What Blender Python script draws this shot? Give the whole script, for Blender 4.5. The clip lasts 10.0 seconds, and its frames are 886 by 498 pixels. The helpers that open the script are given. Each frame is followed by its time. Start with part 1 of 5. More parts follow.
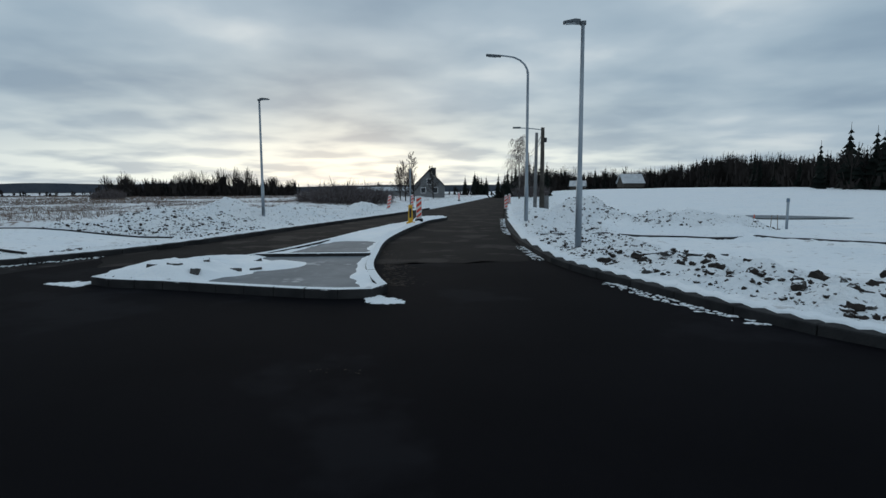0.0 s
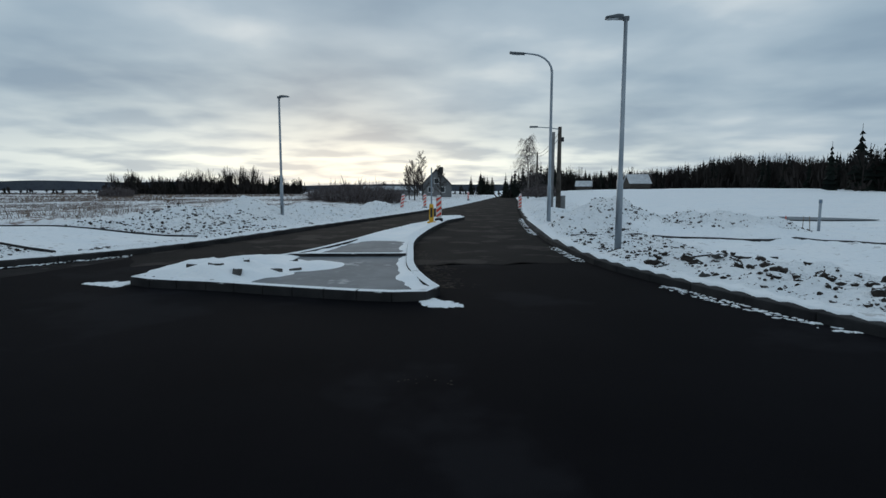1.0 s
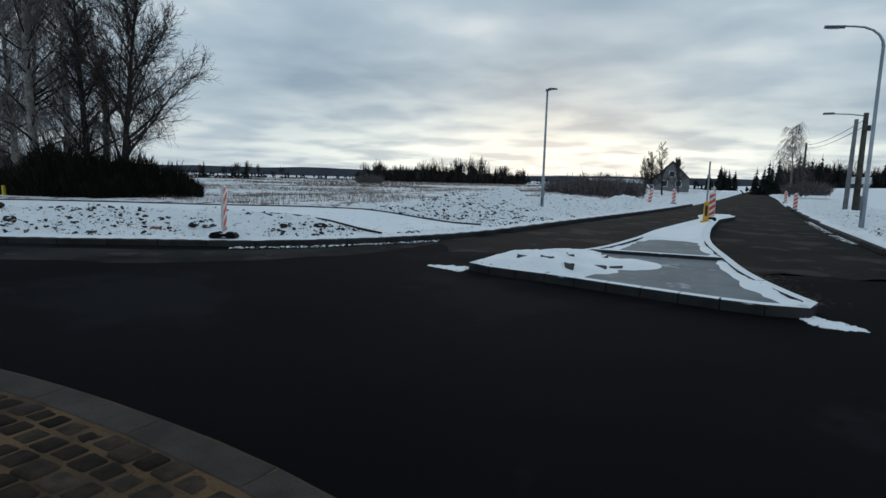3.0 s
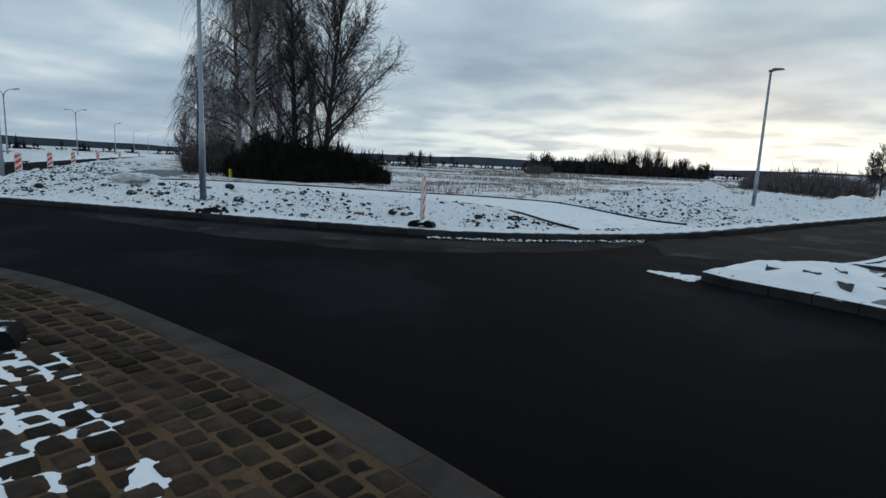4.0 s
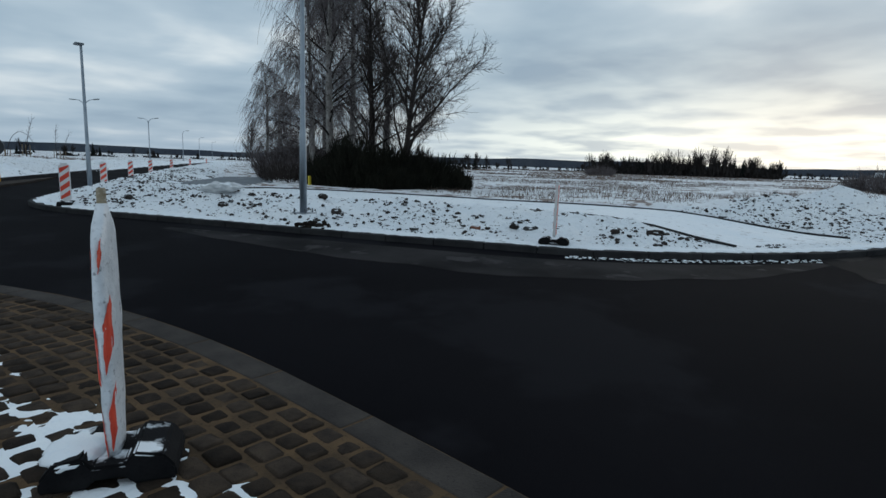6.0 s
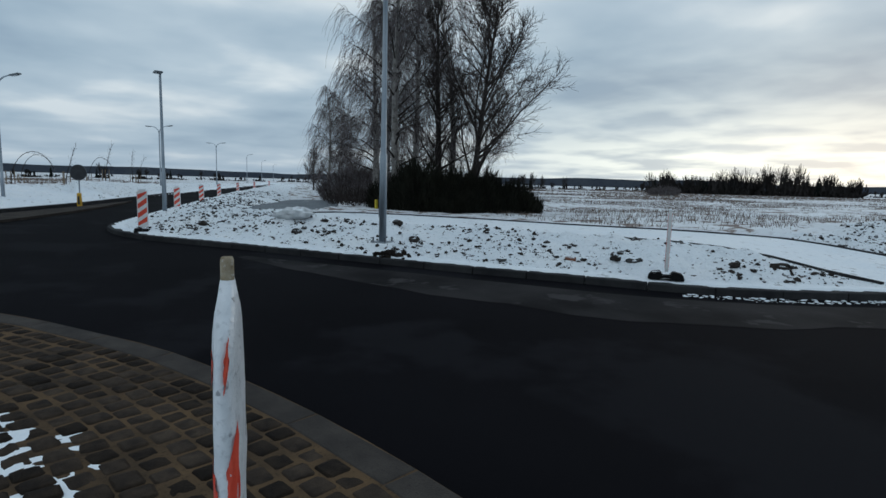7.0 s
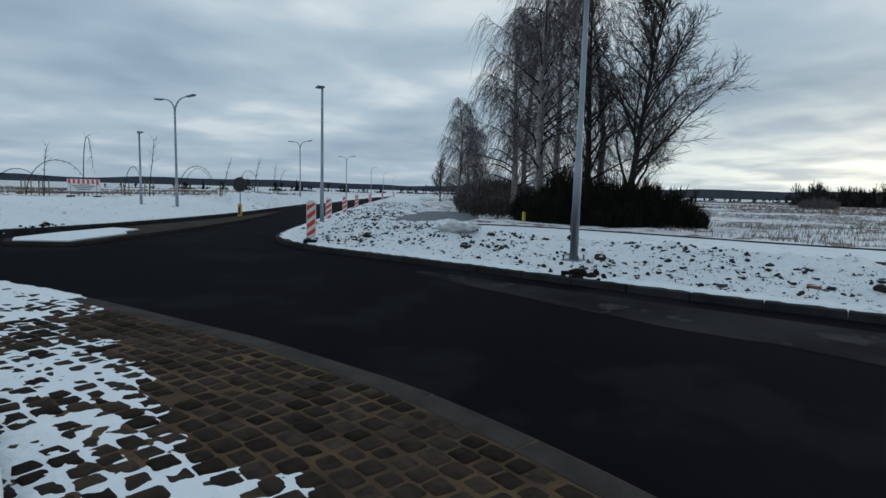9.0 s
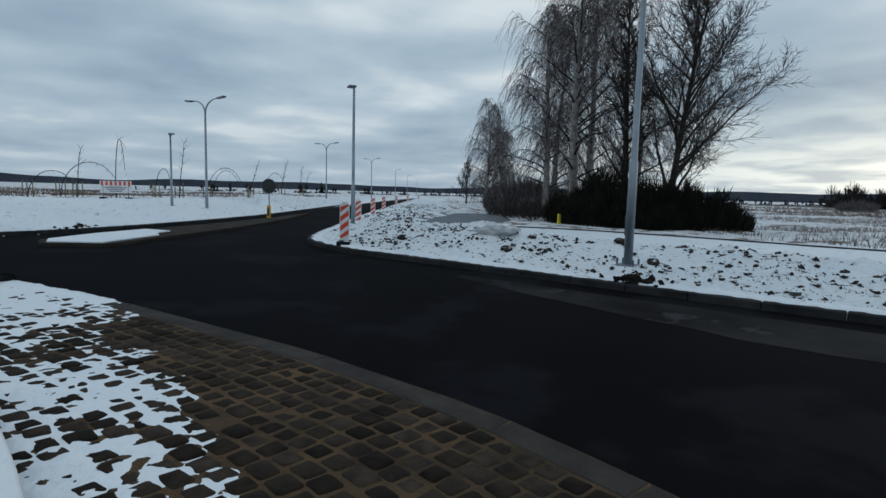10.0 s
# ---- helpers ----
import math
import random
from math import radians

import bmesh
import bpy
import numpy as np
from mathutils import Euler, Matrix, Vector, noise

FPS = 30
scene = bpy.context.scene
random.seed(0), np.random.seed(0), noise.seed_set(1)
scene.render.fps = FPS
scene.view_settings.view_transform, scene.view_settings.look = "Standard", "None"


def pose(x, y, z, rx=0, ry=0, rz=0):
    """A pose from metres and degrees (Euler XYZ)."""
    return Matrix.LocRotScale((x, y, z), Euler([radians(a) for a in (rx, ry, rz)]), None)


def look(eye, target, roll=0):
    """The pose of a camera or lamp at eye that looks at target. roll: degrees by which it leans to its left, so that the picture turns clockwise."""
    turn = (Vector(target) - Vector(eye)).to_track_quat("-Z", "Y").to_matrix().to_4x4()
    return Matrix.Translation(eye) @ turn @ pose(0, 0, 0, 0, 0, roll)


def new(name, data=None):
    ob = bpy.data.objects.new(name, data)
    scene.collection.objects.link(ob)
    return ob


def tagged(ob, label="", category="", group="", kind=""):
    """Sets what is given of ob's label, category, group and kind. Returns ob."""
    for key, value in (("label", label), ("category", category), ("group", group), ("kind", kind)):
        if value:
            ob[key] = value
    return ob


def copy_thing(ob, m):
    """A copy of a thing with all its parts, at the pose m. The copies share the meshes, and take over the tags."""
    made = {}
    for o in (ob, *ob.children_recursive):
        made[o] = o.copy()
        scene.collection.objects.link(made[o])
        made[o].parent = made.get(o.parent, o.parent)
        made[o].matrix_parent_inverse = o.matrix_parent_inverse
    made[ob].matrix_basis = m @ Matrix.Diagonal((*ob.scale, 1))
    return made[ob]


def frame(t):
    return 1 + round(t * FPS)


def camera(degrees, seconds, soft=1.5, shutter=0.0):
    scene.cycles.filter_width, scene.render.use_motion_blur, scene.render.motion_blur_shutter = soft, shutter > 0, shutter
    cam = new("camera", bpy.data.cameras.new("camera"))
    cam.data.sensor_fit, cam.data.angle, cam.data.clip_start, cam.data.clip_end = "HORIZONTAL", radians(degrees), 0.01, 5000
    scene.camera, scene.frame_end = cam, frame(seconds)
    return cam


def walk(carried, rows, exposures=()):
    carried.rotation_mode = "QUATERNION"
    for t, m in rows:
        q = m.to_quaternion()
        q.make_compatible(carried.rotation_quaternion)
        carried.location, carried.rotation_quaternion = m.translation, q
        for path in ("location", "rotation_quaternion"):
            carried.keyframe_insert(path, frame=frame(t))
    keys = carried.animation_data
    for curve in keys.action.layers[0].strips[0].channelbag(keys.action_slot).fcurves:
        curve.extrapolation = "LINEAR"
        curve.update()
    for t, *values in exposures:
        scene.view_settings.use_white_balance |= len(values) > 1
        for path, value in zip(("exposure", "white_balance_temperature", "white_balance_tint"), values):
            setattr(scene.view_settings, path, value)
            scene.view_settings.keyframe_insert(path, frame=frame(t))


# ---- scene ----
cam = camera(78.0, 10.0)
PATH = [
    (0, (1.282, 1.709, 1.498), (1.125, 3.691, 1.288), -0.2),
    (0.5, (0.894, 1.837, 1.491), (0.736, 3.820, 1.280), -0.1),
    (1, (0.517, 1.945, 1.492), (0.348, 3.927, 1.280), 0.1),
    (1.5, (0.115, 1.946, 1.513), (-0.153, 3.915, 1.282), 0.7),
    (2, (-0.301, 1.778, 1.533), (-0.760, 3.708, 1.280), 0.8),
    (2.5, (-0.784, 1.472, 1.558), (-1.456, 3.340, 1.309), 1.1),
    (3.8, (-2.247, 1.762, 1.524), (-3.524, 3.272, 1.227), 2.3),
    (4, (-2.456, 1.747, 1.523), (-3.820, 3.176, 1.214), 2.6),
    (4.5, (-2.976, 1.644, 1.534), (-4.431, 2.978, 1.210), 2.9),
    (5, (-3.501, 1.689, 1.528), (-4.962, 3.017, 1.211), 3.1),
    (5.5, (-4.045, 1.686, 1.540), (-5.517, 3.003, 1.228), 2.5),
    (6.8, (-5.623, 1.799, 1.627), (-7.199, 3.002, 1.362), 1.4),
    (7, (-5.832, 1.760, 1.644), (-7.448, 2.914, 1.402), 1.5),
    (7.5, (-6.301, 1.644, 1.680), (-7.991, 2.691, 1.467), 1.7),
    (8, (-6.669, 1.334, 1.708), (-8.419, 2.281, 1.512), 1.8),
    (8.5, (-7.073, 1.020, 1.660), (-8.869, 1.876, 1.455), 1.7),
    (9, (-7.403, 0.980, 1.605), (-9.222, 1.786, 1.394), 1.5),
    (9.5, (-7.766, 0.947, 1.572), (-9.601, 1.713, 1.353), 1.4),
    (10, (-8.030, 0.835, 1.561), (-9.881, 1.566, 1.356), 1.5),
]
walk(cam, [(t, look(eye, target, roll)) for t, eye, target, roll in PATH],
     exposures=[(0, -0.04), (2.5, 0.0), (4, 0.1), (7, 0.12), (8.5, 0.07), (10, 0.05)])


# ---- light and sky ----
SUN_AZ = radians(15.0)      # west of +y
world = bpy.data.worlds.new("winter_sky")
scene.world = world
world.use_nodes = True
wn, wl = world.node_tree.nodes, world.node_tree.links
wn.clear()


def wnode(kind, **kw):
    n = wn.new(kind)
    for k, v in kw.items():
        n.inputs[k].default_value = v
    return n


sky = wn.new("ShaderNodeTexSky")
sky.sky_type, sky.sun_disc = "NISHITA", False
sky.sun_elevation, sky.sun_rotation = radians(4.0), -SUN_AZ
sky.air_density, sky.dust_density = 1.0, 2.0
tc = wn.new("ShaderNodeTexCoord")
sep = wn.new("ShaderNodeSeparateXYZ")
wl.new(tc.outputs["Generated"], sep.inputs[0])


def wmath(op, a, b=None, c=None, clamp=False):
    n = wn.new("ShaderNodeMath")
    n.operation, n.use_clamp = op, clamp
    for i, v in enumerate((a, b, c)):
        if v is None:
            continue
        if isinstance(v, (int, float)):
            n.inputs[i].default_value = v
        else:
            wl.new(v, n.inputs[i])
    return n.outputs[0]


def wmix(fac, a, b):
    n = wn.new("ShaderNodeMix")
    n.data_type = "RGBA"
    for i, v in ((0, fac), (6, a), (7, b)):
        if isinstance(v, (int, float)):
            n.inputs[i].default_value = v
        elif isinstance(v, tuple):
            n.inputs[i].default_value = (*v, 1)
        else:
            wl.new(v, n.inputs[i])
    return n.outputs[2]


def wramp(fac, *stops):
    n = wn.new("ShaderNodeValToRGB")
    wl.new(fac, n.inputs[0])
    e = n.color_ramp.elements
    while len(e) < len(stops):
        e.new(0.5)
    for el, (p, v) in zip(e, stops):
        el.position, el.color = p, (v, v, v, 1) if isinstance(v, (int, float)) else (*v, 1)
    return n.outputs[0]


up = wmath("MAXIMUM", sep.outputs[2], 0.0)
# flat cloud layer: the direction met with a plane overhead
den = wmath("ADD", up, 0.11)
px, py = wmath("DIVIDE", sep.outputs[0], den), wmath("DIVIDE", sep.outputs[1], den)
comb = wn.new("ShaderNodeCombineXYZ")
wl.new(px, comb.inputs[0]), wl.new(py, comb.inputs[1])
n1 = wnode("ShaderNodeTexNoise", Scale=1.5, Detail=4.0, Roughness=0.45, Distortion=0.12)
n2 = wnode("ShaderNodeTexNoise", Scale=0.5, Detail=2.0, Roughness=0.5, Distortion=0.0)
wl.new(comb.outputs[0], n1.inputs["Vector"]), wl.new(comb.outputs[0], n2.inputs["Vector"])
cloud = wmath("ADD", wmath("MULTIPLY", n1.outputs[0], 0.38), wmath("MULTIPLY", n2.outputs[0], 0.62))
tone = wramp(cloud, (0.36, (0.268, 0.375, 0.487)), (0.45, (0.35, 0.468, 0.574)), (0.54, (0.455, 0.57, 0.665)), (0.62, (0.68, 0.765, 0.815)))
# glow of the low sun behind the clouds
sx, sy = -math.sin(SUN_AZ), math.cos(SUN_AZ)
flat = wmath("SQRT", wmath("ADD", wmath("MULTIPLY", sep.outputs[0], sep.outputs[0]), wmath("MULTIPLY", sep.outputs[1], sep.outputs[1])))
toward = wmath("DIVIDE", wmath("ADD", wmath("MULTIPLY", sep.outputs[0], sx), wmath("MULTIPLY", sep.outputs[1], sy)), wmath("MAXIMUM", flat, 0.01))
near_sun = wramp(toward, (0.55, 0.0), (0.82, 0.25), (0.95, 0.75), (1.0, 1.0))
low = wramp(up, (0.0, 0.8), (0.02, 1.0), (0.055, 1.0), (0.09, 0.5), (0.15, 0.2), (0.28, 0.0))
streak = wramp(n1.outputs[0], (0.38, 0.35), (0.6, 1.0))
glow = wmath("MULTIPLY", wmath("MULTIPLY", near_sun, low), streak)
base = wmix(wramp(up, (0.0, 0.65), (0.05, 0.35), (0.15, 0.0)), tone, (0.36, 0.46, 0.56))
lit = wmix(wmath("MULTIPLY", glow, 1.15, clamp=True), base, (1.07, 1.14, 1.05))
bg1, bg2 = wn.new("ShaderNodeBackground"), wn.new("ShaderNodeBackground")
wl.new(sky.outputs[0], bg1.inputs[0]), wl.new(lit, bg2.inputs[0])
bg1.inputs[1].default_value, bg2.inputs[1].default_value = 0.004, 0.90
add = wn.new("ShaderNodeAddShader")
out = wn.new("ShaderNodeOutputWorld")
wl.new(bg1.outputs[0], add.inputs[0]), wl.new(bg2.outputs[0], add.inputs[1]), wl.new(add.outputs[0], out.inputs[0])

sun = new("sun", bpy.data.lights.new("sun", "SUN"))
sun.data.energy, sun.data.angle, sun.data.color = 0.30, radians(25), (1.0, 0.92, 0.82)
sun.matrix_world = look((0, 0, 30), (0 - 30 * sx, 30 - 30 * sy - 30, 30 - 30 * 0.2))


# ---- materials ----
def material(name, colours, rough=0.8, scale=8.0, fine=60.0, bump=0.2, spec=0.3, metal=0.0, depth=0.01, snow=None, stain=None, random_tint=0.0, island=0.0):
    """A surface with broad and fine variation of colours; snow: (least upward slope, amount); stain: (colour, scale, threshold)."""
    m = bpy.data.materials.new(name)
    m.use_nodes = True
    nt = m.node_tree
    nn, ll = nt.nodes, nt.links
    b = nn["Principled BSDF"]

    def tex(s, d=4.0, r=0.55):
        t = nn.new("ShaderNodeTexNoise")
        t.inputs["Scale"].default_value, t.inputs["Detail"].default_value, t.inputs["Roughness"].default_value = s, d, r
        ll.new(geo.outputs["Position"], t.inputs["Vector"])
        return t.outputs[0]

    geo = nn.new("ShaderNodeNewGeometry")
    big, small = tex(scale), tex(fine, 3.0, 0.6)

    def mixed(fac, a, c, kind="MIX"):
        x = nn.new("ShaderNodeMix")
        x.data_type, x.blend_type = "RGBA", kind
        for i, v in ((0, fac), (6, a), (7, c)):
            if isinstance(v, (int, float)):
                x.inputs[i].default_value = v
            elif isinstance(v, tuple):
                x.inputs[i].default_value = (*v, 1)
            else:
                ll.new(v, x.inputs[i])
        return x.outputs[2]

    def ramp(v, lo, hi):
        r = nn.new("ShaderNodeMapRange")
        r.inputs[1].default_value, r.inputs[2].default_value = lo, hi
        ll.new(v, r.inputs[0])
        return r.outputs[0]

    col = mixed(ramp(big, 0.35, 0.65), colours[0], colours[1])
    dark = tuple(0.62 * v for v in colours[0])
    col = mixed(ramp(small, 0.55, 0.8), col, colours[2] if len(colours) > 2 else dark)
    if stain:
        col = mixed(ramp(tex(stain[1], 5.0, 0.6), stain[2], stain[2] + 0.05), col, stain[0])
    if random_tint:
        info = nn.new("ShaderNodeObjectInfo")
        hsv = nn.new("ShaderNodeHueSaturation")
        ll.new(ramp_out(nn, ll, info.outputs["Random"], 1 - random_tint, 1 + random_tint), hsv.inputs["Value"])
        ll.new(col, hsv.inputs["Color"])
        col = hsv.outputs[0]
    if island:
        hsv = nn.new("ShaderNodeHueSaturation")
        ll.new(ramp_out(nn, ll, geo.outputs["Random Per Island"], 1 - island, 1 + island), hsv.inputs["Value"])
        ll.new(col, hsv.inputs["Color"])
        col = hsv.outputs[0]
    if snow:
        s = nn.new("ShaderNodeSeparateXYZ")
        ll.new(geo.outputs["Normal"], s.inputs[0])
        a = nn.new("ShaderNodeMath")
        a.operation = "ADD"
        ll.new(s.outputs[2], a.inputs[0])
        mul = nn.new("ShaderNodeMath")
        mul.operation = "MULTIPLY_ADD"
        ll.new(tex(snow[1], 4.0), mul.inputs[0])
        mul.inputs[1].default_value, mul.inputs[2].default_value = 1.2, -0.6
        ll.new(mul.outputs[0], a.inputs[1])
        fac = ramp(a.outputs[0], snow[0], snow[0] + 0.12)
        col = mixed(fac, col, (0.80, 0.83, 0.86))
    ll.new(col, b.inputs["Base Color"])
    b.inputs["Roughness"].default_value, b.inputs["Metallic"].default_value = rough, metal
    b.inputs["Specular IOR Level"].default_value = spec
    if bump:
        bp = nn.new("ShaderNodeBump")
        bp.inputs["Strength"].default_value, bp.inputs["Distance"].default_value = bump, depth
        ll.new(small, bp.inputs["Height"])
        ll.new(bp.outputs[0], b.inputs["Normal"])
    return m


def ramp_out(nn, ll, v, lo, hi):
    r = nn.new("ShaderNodeMapRange")
    r.inputs[3].default_value, r.inputs[4].default_value = lo, hi
    ll.new(v, r.inputs[0])
    return r.outputs[0]


SNOW = material("snow", ((0.80, 0.84, 0.88), (0.86, 0.88, 0.90), (0.74, 0.79, 0.85)), 0.75, 0.8, 14.0, 0.5, 0.25, depth=0.03)
GROUND = material("snowy_ground", ((0.80, 0.84, 0.88), (0.86, 0.88, 0.90), (0.68, 0.73, 0.78)), 0.8, 0.5, 9.0, 0.7, 0.15, depth=0.05,
                  stain=((0.55, 0.55, 0.56), 3.5, 0.62))
VERGE = material("rough_snowy_verge", ((0.80, 0.84, 0.88), (0.86, 0.88, 0.90), (0.70, 0.74, 0.79)), 0.8, 0.9, 11.0, 1.0, 0.1, depth=0.09,
                 stain=((0.055, 0.043, 0.037), 7.0, 0.60))
FIELD = material("snowy_marsh", ((0.66, 0.67, 0.70), (0.84, 0.86, 0.88), (0.50, 0.46, 0.45)), 0.85, 0.25, 5.0, 0.8, 0.1, depth=0.06,
                 stain=((0.24, 0.19, 0.17), 1.1, 0.555))
STRIP = material("muddy_gravel", ((0.030, 0.025, 0.022), (0.055, 0.045, 0.038), (0.09, 0.085, 0.08)), 0.95, 1.5, 20.0, 0.6, 0.05)
# stain here: paler patches painting wet sheen, along with salt and mud
ASPHALT = material("new_asphalt", ((0.0042, 0.0041, 0.0054), (0.0066, 0.0064, 0.0082), (0.0125, 0.0122, 0.015)), 0.95, 0.35, 140.0, 0.5, 0.03, depth=0.006,
                   stain=((0.0105, 0.0105, 0.0128), 0.3, 0.54))
OLD_ROAD = material("worn_asphalt", ((0.009, 0.0085, 0.009), (0.017, 0.0155, 0.0155), (0.007, 0.0065, 0.0065)), 0.9, 0.5, 30.0, 0.4, 0.04, depth=0.01,
                    stain=((0.040, 0.035, 0.033), 0.7, 0.54))
KERB = material("kerb_concrete", ((0.022, 0.022, 0.024), (0.045, 0.045, 0.046), (0.015, 0.015, 0.015)), 0.9, 2.0, 60.0, 0.5, 0.1, random_tint=0.15)
KERB_SNOW = material("snowy_kerb", ((0.022, 0.022, 0.024), (0.045, 0.045, 0.046), (0.015, 0.015, 0.015)), 0.9, 2.0, 60.0, 0.5, 0.1, snow=(0.55, 3.0))
SETT = material("granite_sett", ((0.026, 0.020, 0.0165), (0.052, 0.038, 0.028), (0.010, 0.0085, 0.008)), 0.9, 9.0, 130.0, 1.0, 0.08, depth=0.008,
                random_tint=0.45)
JOINT = material("sandy_joint", ((0.125, 0.078, 0.043), (0.055, 0.038, 0.025), (0.028, 0.021, 0.016)), 0.98, 2.2, 50.0, 0.6, 0.1, depth=0.01)
STEEL = material("galvanised_steel", ((0.22, 0.26, 0.30), (0.32, 0.36, 0.40), (0.18, 0.21, 0.24)), 0.45, 1.3, 40.0, 0.1, 0.5, metal=0.55)
STEEL_DARK = material("dark_lamp_steel", ((0.10, 0.115, 0.13), (0.14, 0.155, 0.17)), 0.5, 1.3, 40.0, 0.1, 0.4, metal=0.4)
LENS = material("lamp_glass", ((0.30, 0.33, 0.35), (0.36, 0.39, 0.41)), 0.25, 5, 40, 0.0, 0.5)
RED = material("red_film", ((0.62, 0.055, 0.03), (0.70, 0.085, 0.045), (0.5, 0.045, 0.03)), 0.5, 5.0, 50.0, 0.1, 0.4)
WHITE = material("white_film", ((0.66, 0.66, 0.66), (0.74, 0.74, 0.74), (0.52, 0.50, 0.49)), 0.5, 4.0, 50.0, 0.1, 0.4)
ICED = material("iced_plastic", ((0.58, 0.61, 0.64), (0.72, 0.74, 0.77), (0.40, 0.42, 0.45)), 0.35, 9.0, 45.0, 0.6, 0.5, depth=0.01,
                stain=((0.28, 0.29, 0.31), 20.0, 0.62))
STUB = material("weathered_wood_stub", ((0.22, 0.17, 0.105), (0.36, 0.31, 0.23), (0.55, 0.53, 0.50)), 0.9, 22.0, 60.0, 0.5, 0.2)
RUBBER = material("black_rubber", ((0.006, 0.006, 0.007), (0.012, 0.012, 0.013)), 0.8, 6.0, 60.0, 0.3, 0.1, snow=(0.98, 6.0))
YELLOW = material("yellow_plastic", ((0.62, 0.33, 0.02), (0.70, 0.40, 0.03)), 0.5, 5.0, 40.0, 0.1, 0.4)
ICE = material("grey_ice", ((0.125, 0.145, 0.165), (0.17, 0.19, 0.21), (0.22, 0.24, 0.26)), 0.7, 1.2, 5.0, 0.08, 0.14,
               stain=((0.36, 0.38, 0.40), 0.8, 0.62))
EARTH = material("snowy_earth", ((0.028, 0.024, 0.022), (0.052, 0.045, 0.041), (0.016, 0.014, 0.013)), 0.95, 8.0, 40.0, 0.7, 0.05, depth=0.02, snow=(0.88, 9.0))
RUBBLE = material("broken_concrete", ((0.05, 0.05, 0.05), (0.10, 0.098, 0.095), (0.03, 0.03, 0.03)), 0.9, 8.0, 40.0, 0.6, 0.2, snow=(0.62, 4.0))
BARK = material("dark_bark", ((0.020, 0.017, 0.015), (0.038, 0.032, 0.029)), 0.95, 6.0, 40.0, 0.5, 0.1)
BIRCH = material("birch_bark", ((0.34, 0.32, 0.30), (0.18, 0.165, 0.15), (0.025, 0.022, 0.02)), 0.9, 5.0, 9.0, 0.4, 0.1)
TWIG = material("frosted_birch_twig", ((0.055, 0.042, 0.042), (0.15, 0.13, 0.13), (0.42, 0.43, 0.45)), 0.95, 2.5, 6.0, 0.0, 0.1)
TWIG_DARK = material("bare_twig", ((0.030, 0.024, 0.022), (0.055, 0.045, 0.042), (0.12, 0.115, 0.115)), 0.95, 2.5, 5.0, 0.0, 0.1)
BROOM = material("dark_green_broom", ((0.010, 0.011, 0.008), (0.020, 0.020, 0.014), (0.032, 0.028, 0.022)), 0.95, 2.0, 8.0, 0.0, 0.1)
GRASS = material("dry_grass", ((0.105, 0.072, 0.056), (0.20, 0.15, 0.12), (0.42, 0.41, 0.41)), 0.95, 0.6, 5.0, 0.0, 0.1)
FARWOOD = material("far_wood", ((0.018, 0.017, 0.016), (0.035, 0.030, 0.028), (0.05, 0.045, 0.045)), 0.95, 0.08, 0.6, 0.0, 0.05)
SPRUCE = material("spruce_green", ((0.008, 0.011, 0.010), (0.014, 0.018, 0.015)), 0.95, 0.4, 2.0, 0.0, 0.05)
HILLS = material("hazy_far_hills", ((0.055, 0.065, 0.085), (0.075, 0.085, 0.10)), 0.95, 0.02, 0.2, 0.0, 0.0)
PLASTER = material("grey_plaster", ((0.14, 0.145, 0.15), (0.19, 0.19, 0.195)), 0.9, 0.6, 6.0, 0.1, 0.1)
ROOF = material("dark_roof_tile", ((0.03, 0.032, 0.035), (0.055, 0.057, 0.06)), 0.8, 0.8, 6.0, 0.3, 0.2, snow=(0.98, 0.5))
ROOF_SNOW = material("snowy_roof", ((0.42, 0.44, 0.47), (0.58, 0.60, 0.62), (0.12, 0.12, 0.12)), 0.8, 0.4, 2.0, 0.1, 0.2)
GLASS = material("window_glass", ((0.02, 0.025, 0.03), (0.04, 0.045, 0.05)), 0.15, 2.0, 5.0, 0.0, 0.6)
WOOD = material("tarred_pole_wood", ((0.045, 0.040, 0.035), (0.085, 0.076, 0.068)), 0.9, 3.0, 30.0, 0.4, 0.1)
POLE_CONC = material("pole_concrete", ((0.16, 0.165, 0.17), (0.22, 0.225, 0.23)), 0.9, 3.0, 30.0, 0.3, 0.1)
BLACK = material("dark_sign_back", ((0.015, 0.017, 0.02), (0.03, 0.032, 0.036)), 0.5, 5.0, 40.0, 0.0, 0.4)
CABLE = material("black_cable", ((0.012, 0.012, 0.012), (0.02, 0.02, 0.02)), 0.6, 5.0, 40.0, 0.0, 0.3)
STAKE = material("raw_timber_stake", ((0.16, 0.12, 0.08), (0.22, 0.17, 0.12)), 0.9, 5.0, 40.0, 0.2, 0.1)
BLUE = material("blue_sign_film", ((0.10, 0.16, 0.24), (0.14, 0.20, 0.28)), 0.5, 5.0, 40.0, 0.0, 0.3)
ORANGE = material("orange_plastic", ((0.55, 0.07, 0.03), (0.62, 0.10, 0.05)), 0.5, 5.0, 40.0, 0.0, 0.3)
SACK = material("pale_plastic_sheet", ((0.42, 0.44, 0.45), (0.55, 0.56, 0.57)), 0.4, 5.0, 20.0, 0.6, 0.4, snow=(0.95, 3.0))
CLAY = material("red_brick_shard", ((0.16, 0.07, 0.045), (0.22, 0.10, 0.07)), 0.9, 8.0, 40.0, 0.4, 0.1, snow=(0.9, 6.0))


# ---- mesh tools ----
def thing(name, label, category, x=0.0, y=0.0, z=0.0, turn=0.0, group="", kind=""):
    ob = new(name)
    ob.matrix_basis = pose(x, y, z, 0, 0, turn)
    return tagged(ob, label, category, group, kind)


